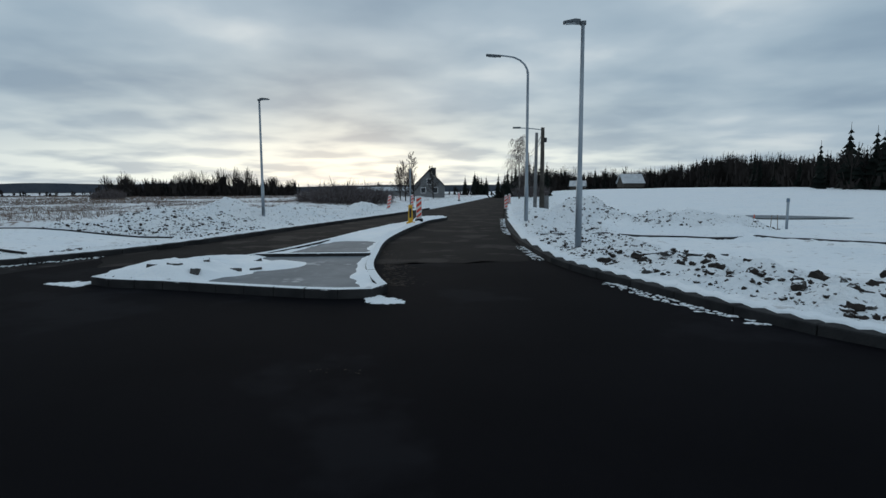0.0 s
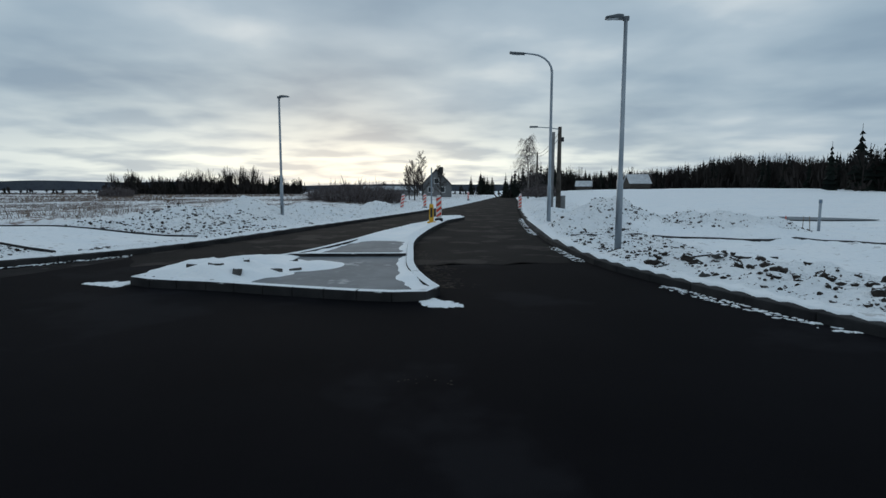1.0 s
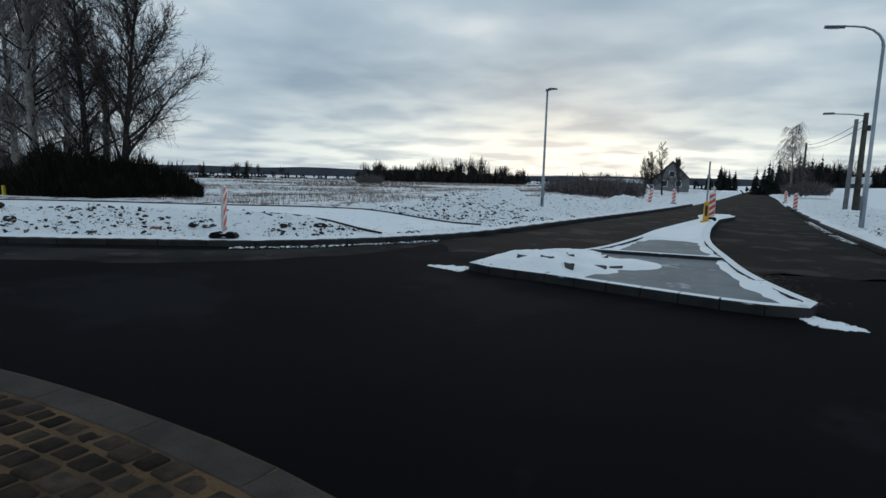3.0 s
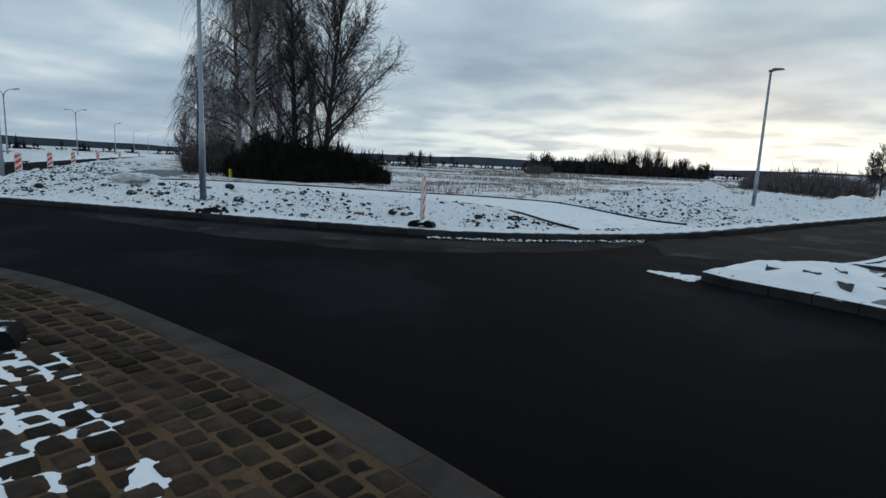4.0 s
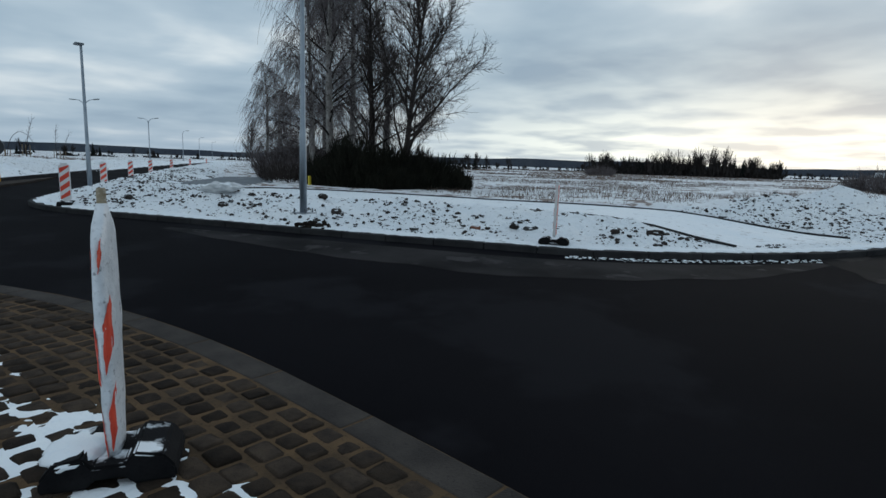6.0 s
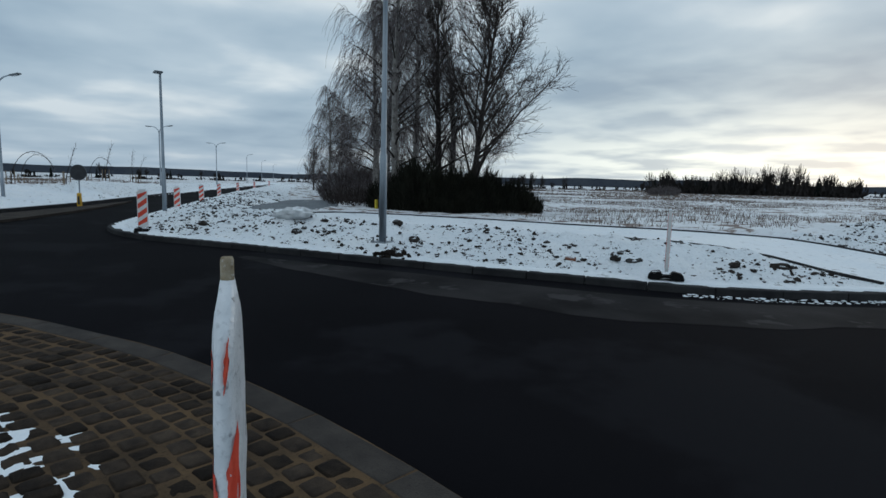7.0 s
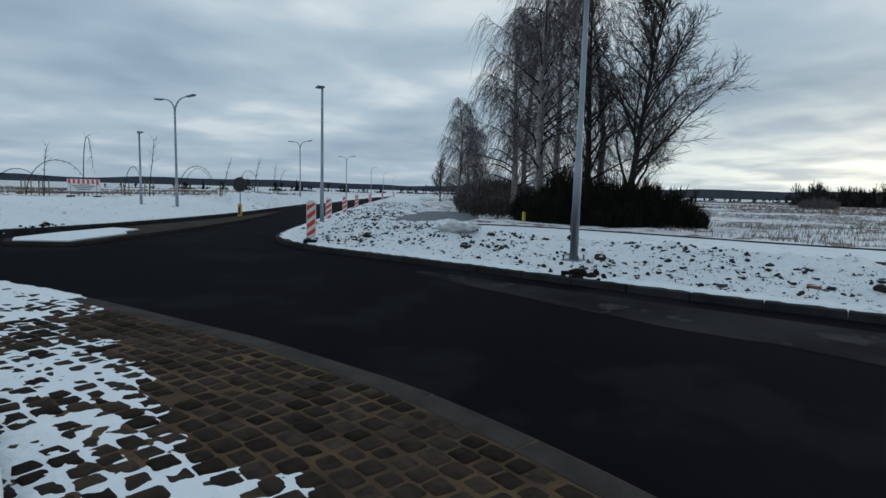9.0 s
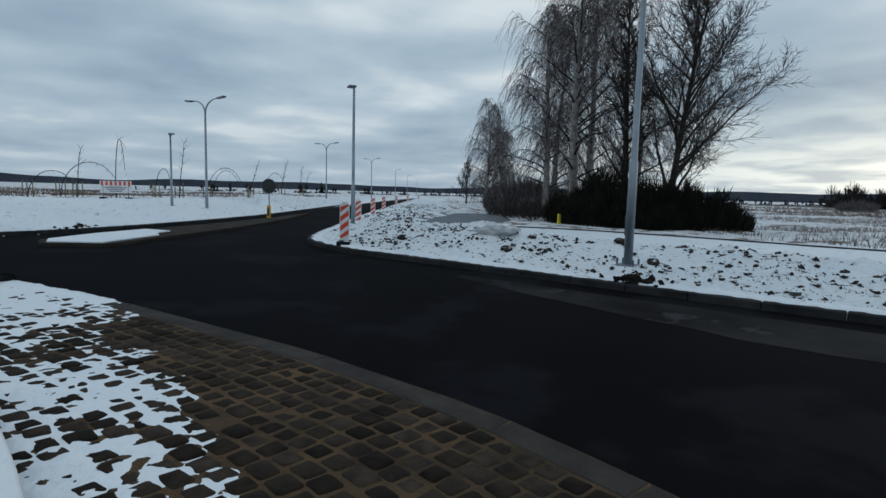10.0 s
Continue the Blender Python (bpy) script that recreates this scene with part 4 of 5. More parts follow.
# ---- power poles along the northern arm ----
def power_pole(x, y, z, h, double=True):
    o = thing("power_pole", "weathered power pole with a short lamp arm and box", "power pole", x, y, z, 0, group="power poles")
    part("pole", tube([(0, 0, 0), (0, 0, h)], [0.16, 0.11], 10), WOOD, o, smooth=True)
    if double:
        part("prop", tube([(-0.42, 0.1, 0), (-0.36, 0.1, h - 0.3)], [0.12, 0.09], 8), POLE_CONC, o, smooth=True)
        part("cabinet", box(0.42, 0.3, 1.3, 0.25, 0.3, 0.0, 0.02), POLE_CONC, o)
        part("insulator", box(0.16, 0.16, 0.28, 0.18, 0, h - 0.9, 0.03), BLACK, o)
    part("arm", tube([(0, 0, h - 0.15), (-0.7, 0, h - 0.05), (-1.5, 0, h)], [0.035, 0.03, 0.028], 6), STEEL, o)
    part("lamp_head", box(0.5, 0.18, 0.1, -1.6, 0, h - 0.04, 0.025), STEEL_DARK, o)
    return o


power_pole(4.75, 36.6, -0.1, 5.5)
power_pole(7.7, 88.0, 0.4, 7.0, False)
for k in range(2):
    a, b_ = Vector((4.75, 36.6, 5.1 - 0.35 * k)), Vector((7.7, 88.0, 7.2 - 0.4 * k))
    pts = [a.lerp(b_, t / 14) + Vector((0, 0, -1.6 * (t / 14) * (1 - t / 14))) for t in range(15)]
    tagged(part("power_line", tube(pts, [0.02] * 15, 4), CABLE), "thin black power line between two poles", "power line")


# ---- trees ----
class Wood:
    """Collects tapered bars for one part."""

    def __init__(self):
        self.v, self.f = [], []

    def bar(self, pts, r0, r1, sides):
        n = len(pts)
        base = len(self.v)
        for i, p in enumerate(pts):
            d = (pts[min(i + 1, n - 1)] - pts[max(i - 1, 0)])
            d.normalize()
            a = d.cross(Vector((0.31, 0.95, 0.05)))
            if a.length < 0.05:
                a = d.cross(Vector((1, 0, 0)))
            a.normalize()
            c = d.cross(a)
            r = r0 + (r1 - r0) * i / (n - 1)
            for k in range(sides):
                an = 6.2832 * k / sides
                self.v.append(p + a * (r * math.cos(an)) + c * (r * math.sin(an)))
        for i in range(n - 1):
            for k in range(sides):
                s0, s1 = base + i * sides, base + (i + 1) * sides
                self.f.append((s0 + k, s0 + (k + 1) % sides, s1 + (k + 1) % sides, s1 + k))

    def made(self, name, mat, parent, label="", smooth=True):
        return raw(name, self.v, self.f, mat, parent, label, smooth)


def bend(p, d, length, n, rnd, wiggle, pull):
    """Points of a wandering branch; pull is added to the direction at each step."""
    pts, p, d = [p.copy()], p.copy(), d.normalized()
    for _ in range(n):
        d = (d + Vector((rnd.gauss(0, wiggle), rnd.gauss(0, wiggle), rnd.gauss(0, wiggle))) + pull).normalized()
        p = p + d * (length / n)
        pts.append(p.copy())
    return pts, d


def away(d, angle, rnd):
    """A direction at that angle to d."""
    a = d.orthogonal().normalized()
    a.rotate(Matrix.Rotation(rnd.random() * 6.2832, 3, d))
    return (d * math.cos(angle) + a * math.sin(angle)).normalized()


def round_tree(name, label, x, y, z, h, spread_, seed, twigs=1.0, mat=BARK, twig_mat=TWIG_DARK, group=""):
    """A bare broad-crowned tree with steeply rising limbs."""
    rnd = random.Random(seed)
    o = thing(name, label, "tree", x, y, z, 0, group)
    wood, fine = Wood(), Wood()
    trunk, d = bend(Vector((0, 0, -0.1)), Vector((0, 0, 1)), 0.92 * h, 12, rnd, 0.035, Vector((0, 0, 0.03)))
    wood.bar(trunk, 0.018 * h, 0.003 * h, 8)
    limbs = []
    for i in range(2, 12):
        for _ in range(3):
            t = i / 12
            ang = radians(rnd.uniform(38, 70) * (1 - 0.5 * t))
            L = spread_ * (1.08 - 0.68 * t) * rnd.uniform(0.84, 1.0) + 0.05 * h * (1 - t)
            limbs.append((trunk[i].lerp(trunk[min(i + 1, 12)], rnd.random()), away(Vector((0, 0, 1)), ang, rnd), L, 0.010 * h * (1 - 0.6 * t)))
    for p, d, L, r in limbs:
        pts, d2 = bend(p, d, L, 7, rnd, 0.09, Vector((0, 0, 0.05)))
        wood.bar(pts, r * 0.8, 0.005, 5)
        for i in range(1, 8):
            for _ in range(2 if i < 3 else 3):
                q = pts[i]
                dd = away((pts[i] - pts[i - 1]).normalized(), radians(rnd.uniform(25, 50)), rnd)
                l2 = L * rnd.uniform(0.22, 0.42) * (1.15 - 0.08 * i)
                p2, d3 = bend(q, dd, l2, 4, rnd, 0.10, Vector((0, 0, 0.06)))
                fine.bar(p2, 0.012, 0.006, 3)
                for j in range(1, 5):
                    for _ in range(max(1, int(2 * twigs))):
                        d4 = away((p2[j] - p2[j - 1]).normalized(), radians(rnd.uniform(22, 48)), rnd)
                        p3, _d = bend(p2[j], d4, l2 * rnd.uniform(0.3, 0.55), 2, rnd, 0.10, Vector((0, 0, 0.05)))
                        fine.bar(p3, 0.007, 0.004, 3)
    wood.made("trunk", mat, o)
    fine.made("crown", twig_mat, o, "bare frosted twigs", smooth=False)
    return o


def weeping_birch(name, label, x, y, z, h, seed, strands=8, group="", turn=0):
    rnd = random.Random(seed)
    o = thing(name, label, "tree", x, y, z, turn, group)
    wood, limbs, fine = Wood(), Wood(), Wood()
    trunk, d = bend(Vector((0, 0, -0.1)), Vector((0, 0, 1)), h, 14, rnd, 0.03, Vector((0, 0, 0.03)))
    wood.bar(trunk, 0.017 * h, 0.003 * h, 8)
    for i in range(3, 15):
        for _ in range(3):
            t = i / 14
            L = h * rnd.uniform(0.17, 0.29) * (1.1 - 0.6 * t)
            pts, d2 = bend(trunk[min(i, 14)].lerp(trunk[i - 1], rnd.random()), away(Vector((0, 0, 1)), radians(rnd.uniform(30, 62)), rnd), L, 8, rnd, 0.07, Vector((0, 0, -0.055)))
            limbs.bar(pts, 0.0045 * h * (1.2 - 0.8 * t), 0.006, 5)
            for k in range(2, 9):
                for _ in range(2):
                    sd_ = away((pts[k] - pts[k - 1]).normalized(), radians(rnd.uniform(20, 70)), rnd)
                    p2, d3 = bend(pts[k], sd_, L * rnd.uniform(0.18, 0.36), 4, rnd, 0.08, Vector((0, 0, -0.15)))
                    limbs.bar(p2, 0.010, 0.006, 3)
                    for _ in range(strands // 2):
                        q = p2[rnd.randint(1, 4)]
                        p3, _d = bend(q, Vector((d3.x * 0.7 + rnd.gauss(0, 0.25), d3.y * 0.7 + rnd.gauss(0, 0.25), -0.35)), rnd.uniform(0.5, 1.7) * (0.6 + 0.05 * h), 5, rnd, 0.07, Vector((0, 0, -0.30)))
                        fine.bar(p3, 0.0075, 0.0045, 3)
    wood.made("trunk", BIRCH, o, "pale birch trunk with dark scars")
    limbs.made("branchwork", BARK, o)
    fine.made("crown", TWIG, o, "hanging frosted twigs", smooth=False)
    return o


BIRCH_LABEL = "weeping birch with frosted hanging twigs"
b1 = weeping_birch("birch_tree", BIRCH_LABEL, -29.2, 15.4, 0.3, 13.0, 1, 8, "birches")
b2 = weeping_birch("birch_tree", BIRCH_LABEL, -33.4, 16.6, 0.3, 11.4, 2, 8, "birches")
for src, q in ((b1, (-32.6, 18.8, 0.2, 120)), (b2, (-28.0, 17.8, 0.2, 70)), (b2, (-36.0, 19.0, 0.2, 200))):
    copy_thing(src, pose(q[0], q[1], q[2], 0, 0, q[3]))
b3 = weeping_birch("birch_tree", "slim birch leaning with frosted drooping top", -47.5, 19.9, 0.3, 8.2, 3, 6, "birches")
copy_thing(b3, pose(-55, 24.5, 0.3, 0, 0, 140))
copy_thing(b3, pose(-64, 29.5, 0.3, 0, 0, 40))
round_tree("maple_tree", "bare broad-crowned tree with fine dark twigs", -24.2, 16.3, 0.1, 9.3, 4.6, 31, 2.0)
round_tree("bare_tree", "slender bare tree beside the birches", -26.8, 16.4, 0.1, 10.2, 1.8, 6)
round_tree("bare_tree", "small rounded bare tree at the road's edge", -60, 23.8, 0.3, 4.9, 1.7, 7, 0.6)
ct = weeping_birch("birch_tree", "tall birch with a dark ivy-clad trunk beside the road", 6.4, 88, 0.4, 9.3, 9, 6)
round_tree("bare_tree", "thin bare tree in front of the grey house", -8.0, 72, 0.3, 6.2, 1.5, 10, 0.6)
round_tree("bare_tree", "thin bare tree in front of the grey house", -10.4, 76, 0.3, 4.6, 1.6, 11, 0.6)
round_tree("bare_tree", "thin bare tree in front of the grey house", -9.4, 74, 0.3, 5.2, 1.6, 15, 0.6)


def shrub(name, label, x, y, z, r, h, n, seed, mat, blade=0.016, lift=0.35, group="", kind=""):
    """A dense shrub of many thin upright shoots."""
    rnd = random.Random(seed)
    V, F = [], []
    for _ in range(n):
        a, q = rnd.random() * 6.2832, math.sqrt(rnd.random()) * r
        top = h * (1 - 0.6 * (q / r) ** 2) * (0.95 + 0.55 * noise.noise(Vector((x + q * math.cos(a) * 1.6, y + q * math.sin(a) * 1.6, seed)))) * rnd.uniform(0.7, 1.08)
        p = Vector((q * math.cos(a), q * math.sin(a), rnd.random() ** 0.8 * top * 0.82))
        d = Vector((math.cos(a) * rnd.uniform(0, 0.7) * q / r + rnd.gauss(0, 0.22), math.sin(a) * rnd.uniform(0, 0.7) * q / r + rnd.gauss(0, 0.22), 1)).normalized()
        L = rnd.uniform(0.22, 0.55) * lift / 0.35
        s_ = d.cross(Vector((rnd.gauss(0, 1), rnd.gauss(0, 1), 0.1))).normalized() * blade
        i = len(V)
        m_ = p + d * L * 0.5 + Vector((rnd.gauss(0, 0.02), rnd.gauss(0, 0.02), 0))
        V += [p - s_ * 0.6, p + s_ * 0.6, m_ + s_, m_ - s_, p + d * L]
        F += [(i, i + 1, i + 2, i + 3), (i + 3, i + 2, i + 4)]
    o = thing(name, label, "shrub", x, y, z, 0, group)
    raw("foliage", V, F, mat, o)
    stem = Wood()
    for k in range(7):
        a = k * 0.9
        stem.bar([Vector((0.05 * math.cos(a), 0.05 * math.sin(a), -0.05)), Vector((0.3 * r * math.cos(a), 0.3 * r * math.sin(a), 0.45 * h)), Vector((0.6 * r * math.cos(a), 0.6 * r * math.sin(a), 0.75 * h))], 0.02, 0.008, 4)
    stem.made("stems", BARK, o)
    return o


rnd_b = random.Random(4)
s1 = shrub("broom_shrub", "dense dark green broom shrub under the trees", -25.3, 14.3, 0.2, 1.6, 2.8, 11000, 1, BROOM, group="broom hedge")
s2 = shrub("broom_shrub", "low dense broom shrub at the edge of the field", -23.9, 18.2, 0.1, 1.4, 1.9, 7000, 2, BROOM, group="broom hedge")
for src, q in ((s1, (-24.5, 15.7, 0.15, 80)), (s1, (-24.3, 17.0, 0.1, 160)), (s2, (-26.9, 14.6, 0.2, 40)), (s1, (-25.9, 17.0, 0.15, 300)), (s2, (-24.0, 15.1, 0.15, 200))):
    copy_thing(src, pose(q[0], q[1], q[2], 0, 0, q[3]) @ Matrix.Diagonal((0.8 + 0.35 * rnd_b.random(), 0.8 + 0.35 * rnd_b.random(), 0.72 + 0.45 * rnd_b.random(), 1)))
sb = shrub("brown_shrub", "leafless brown shrub in the marsh beside the road", -11.6, 50, 0.2, 2.6, 1.7, 1800, 4, TWIG, blade=0.022, lift=0.9, group="brown shrubs")
for q in ((-10.4, 54, 0.1, 50), (-14.6, 55, 0.1, 120), (7.9, 85, 0.5, 0), (-64, 92, 0.1, 30)):
    copy_thing(sb, pose(q[0], q[1], q[2], 0, 0, q[3]))
st_ = shrub("frosted_shrub", "frosted thicket at the foot of the birches", -39.5, 19.6, 0.2, 2.2, 2.2, 2500, 6, TWIG, blade=0.022, lift=0.8, group="frosted thicket")
for q in ((-42.5, 20.6, 0.2, 50), (-35.4, 16.6, 0.2, 90), (-46, 22.0, 0.2, 130), (-51, 24.6, 0.2, 200), (-37.4, 17.8, 0.2, 260), (-56, 27, 0.2, 280)):
    copy_thing(st_, pose(q[0], q[1], q[2], 0, 0, q[3]))
o = shrub("brush_pile", "pile of cut brown brush beside the frozen pond", -28.9, 13.2, height(-28.9, 13.2), 1.3, 0.4, 700, 9, TWIG_DARK, blade=0.012, lift=0.6)


# ---- marsh grass ----
def blades(name, label, count, box_, seed, hmin, hmax, width, thresh, scale, mat):
    rnd = random.Random(seed)
    P = np.array([(rnd.uniform(box_[0], box_[1]), rnd.uniform(box_[2], box_[3])) for _ in range(count)])
    z0, d0 = ground_height(P[:, 0], P[:, 1])
    k0 = fbm(P[:, 0], P[:, 1], scale, 3, seed)
    pt = inside(PATH_POLY, P[:, 0], P[:, 1]) | (dist_line(PATH_POLY, P[:, 0], P[:, 1], True) < 0.8)
    V, F = [], []
    for (x, y), z, k, d, on in zip(P, z0, k0, d0, pt):
        if d < 5.2 or k < thresh or on:
            continue
        for _ in range(3):
            h = rnd.uniform(hmin, hmax) * (0.6 + 1.2 * (k - thresh))
            a = rnd.random() * 6.2832
            bx, by = x + rnd.gauss(0, 0.1), y + rnd.gauss(0, 0.1)
            i = len(V)
            w = width * rnd.uniform(0.6, 1.3)
            V += [(bx - w * math.cos(a), by - w * math.sin(a), z - 0.03), (bx + w * math.cos(a), by + w * math.sin(a), z - 0.03), (bx + rnd.gauss(0, 0.35) * h, by + rnd.gauss(0, 0.35) * h, z + h)]
            F.append((i, i + 1, i + 2))
    return tagged(raw(name, V, F, mat), label, "grass", kind="stuff")


blades("marsh_grass", "dry brown marsh grass standing through the snow", 30000, (-75, -9, 16, 75), 51, 0.10, 0.36, 0.012, 0.53, 0.16, GRASS)
blades("far_marsh_grass", "dry marsh grass and sedge across the far field", 20000, (-150, -12, 60, 190), 52, 0.2, 0.5, 0.04, 0.53, 0.05, GRASS)
blades("west_grass", "dry grass behind the western bank", 9000, (-140, -46, -40, 14), 53, 0.2, 0.6, 0.04, 0.47, 0.1, GRASS)


# ---- far woods ----
def wood_belt(name, label, line, rows, gap, hmin, hmax, seed, conifer=0.3, bare_mat=FARWOOD, needle_mat=SPRUCE, bush=0.5, dense_=False):
    """Trees along a line: ragged spruces, and bare crowns of many thin shoots."""
    rnd = random.Random(seed)
    a, c = Wood(), Wood()
    Vb, Fb = a.v, a.f
    Vc, Fc = c.v, c.f
    pts = smooth_line(line, gap)
    tang = np.gradient(pts, axis=0)
    for (x0, y0), tg in zip(pts, tang):
        nrm = np.array([-tg[1], tg[0]]) / max(np.hypot(*tg), 1e-6)
        for r in range(rows):
            x, y = np.array([x0, y0]) + nrm * (r * 4.0 + rnd.gauss(0, 1.5)) + np.array([rnd.gauss(0, gap * 0.4), rnd.gauss(0, gap * 0.4)])
            z = height(x, y) - 0.2
            h = rnd.uniform(hmin, hmax) * (0.8 + 0.5 * noise.noise(Vector((x * 0.03, y * 0.03, seed))))
            if rnd.random() < conifer:
                tiers, w = 9, h * rnd.uniform(0.14, 0.2)
                a.bar([Vector((x, y, z)), Vector((x, y, z + h))], 0.12, 0.03, 4)
                for k in range(tiers):
                    t = k / tiers
                    zc, rr_ = z + h * (0.06 + 0.9 * t), w * (1 - t) ** 0.8 + 0.1
                    i = len(Vc)
                    m = 9
                    Vc.append(Vector((x, y, zc + h * 0.19 * (1.1 - t))))
                    for q in range(m):
                        an = 6.2832 * (q + rnd.random() * 0.6) / m
                        k_ = rr_ * rnd.uniform(0.55, 1.25)
                        Vc.append(Vector((x + k_ * math.cos(an), y + k_ * math.sin(an), zc - rnd.uniform(0, 0.05) * h)))
                    Fc += [(i, i + 1 + q, i + 1 + (q + 1) % m) for q in range(m)]
            else:
                a.bar([Vector((x, y, z)), Vector((x + rnd.gauss(0, 0.3), y, z + 0.9 * h))], 0.13, 0.03, 4)
                cw, ch = h * rnd.uniform(0.2, 0.28), h * rnd.uniform(0.28, 0.36)
                for _ in range(80):
                    an, el, rr_ = rnd.random() * 6.2832, rnd.uniform(-0.9, 1.0), rnd.random() ** 0.4
                    fl = math.sqrt(max(0.0, 1 - el * el))
                    e = Vector((x + cw * rr_ * fl * math.cos(an), y + cw * rr_ * fl * math.sin(an), z + h * 0.64 + ch * rr_ * el))
                    p = Vector((x, y, z + h * 0.35)).lerp(e, rnd.uniform(0.35, 0.7))
                    s_ = (e - p).cross(Vector((rnd.gauss(0, 1), rnd.gauss(0, 1), rnd.gauss(0, 1)))).normalized() * rnd.uniform(0.03, 0.09)
                    i = len(Vb)
                    Vb += [p - s_ * 0.5, p + s_ * 0.5, e + s_, e - s_ * 0.4]
                    Fb.append((i, i + 1, i + 2, i + 3))
            if rnd.random() < bush:
                bh = h * rnd.uniform(0.3, 0.75) if dense_ else h * rnd.uniform(0.2, 0.4)
                for _ in range(30 if dense_ else 22):
                    an, q = rnd.random() * 6.2832, rnd.random() * 2.2
                    p = Vector((x + q * math.cos(an), y + q * math.sin(an), z + rnd.random() * bh * 0.6))
                    e = p + Vector((rnd.gauss(0, 0.4), rnd.gauss(0, 0.4), bh * rnd.uniform(0.3, 0.6)))
                    i = len(Vb)
                    s_ = Vector((rnd.gauss(0, 1), rnd.gauss(0, 1), 0)).normalized() * rnd.uniform(0.15, 0.4)
                    Vb += [p - s_, p + s_, e + s_ * 0.5, e - s_ * 0.5]
                    Fb.append((i, i + 1, i + 2, i + 3))
    if Fb:
        tagged(a.made(name, bare_mat, None, label, smooth=False), label, "wood", kind="stuff")
    if Fc:
        tagged(c.made(name.replace("wood", "spruces"), needle_mat, None, smooth=False), "dark spruces in " + label, "wood", kind="stuff")


def polar(deg_left, dist, ox=1.0, oy=1.0):
    a = radians(deg_left)
    return (ox - dist * math.sin(a), oy + dist * math.cos(a))


wood_belt("grove_wood", "a grove of bare trees and pines beyond the marsh", [polar(36, 175), polar(28, 170), polar(19, 180)], 4, 2.4, 4.8, 10.0, 1, 0.15, bush=1.0, dense_=True)
wood_belt("low_wood", "low brown thicket across the marsh", [polar(62, 190), polar(52, 210), polar(40, 240), polar(24, 260), polar(12, 240)], 3, 3.5, 2.0, 4.0, 2, 0.05, bush=0.7)
wood_belt("copse_wood", "a small copse behind the broom", [polar(51, 150), polar(45.5, 150)], 2, 4.0, 5, 8, 3, 0.2)
wood_belt("east_wood", "the dark wood behind the eastern field", [polar(-3, 270), polar(-8, 258), polar(-16, 232), polar(-23, 190), polar(-27.5, 160), polar(-31, 130), polar(-36, 112), polar(-46, 104)], 6, 2.0, 9.0, 12.5, 4, 0.22, bush=1.0, dense_=True)
wood_belt("tall_wood", "a stand of tall spruces beside the field", [polar(-31, 118), polar(-36, 110), polar(-43, 104)], 3, 2.6, 11, 14.5, 5, 0.95)
wood_belt("village_wood", "dark spruces and gardens at the end of the road", [(-4.5, 190), (-1, 189), (2.0, 191)], 2, 2.4, 8.5, 11, 6, 0.95)
wood_belt("garden_wood", "bare garden trees round the village houses", [(-47, 215), (-27, 205), (-11, 200), (7, 215), (20, 200)], 2, 4.0, 4, 7, 7, 0.25)
wood_belt("roadside_wood", "dark pines behind the roadside birch", [(10, 120), (13, 140), (16, 160), (14, 185)], 2, 4.0, 6, 9, 8, 0.6)
wood_belt("west_wood", "bare scrub on the western skyline", [polar(58, 260, -8), polar(72, 220, -8), polar(88, 190, -8), polar(100, 180, -8)], 2, 4.5, 2.5, 5.5, 9, 0.1, bush=1.0)

# hills on the skyline, the blue of distance haze mixed into their colour
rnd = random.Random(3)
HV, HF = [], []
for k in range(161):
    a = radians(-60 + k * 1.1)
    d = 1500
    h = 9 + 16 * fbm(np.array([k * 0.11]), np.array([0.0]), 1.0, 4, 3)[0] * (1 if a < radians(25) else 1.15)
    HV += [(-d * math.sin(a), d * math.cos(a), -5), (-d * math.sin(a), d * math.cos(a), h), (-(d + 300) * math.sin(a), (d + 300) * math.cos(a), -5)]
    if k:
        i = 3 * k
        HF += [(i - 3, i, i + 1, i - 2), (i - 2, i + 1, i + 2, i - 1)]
tagged(raw("backdrop_hills", HV, HF, HILLS), "wooded hills on the skyline with blue haze in their colour", "hills", kind="structure")


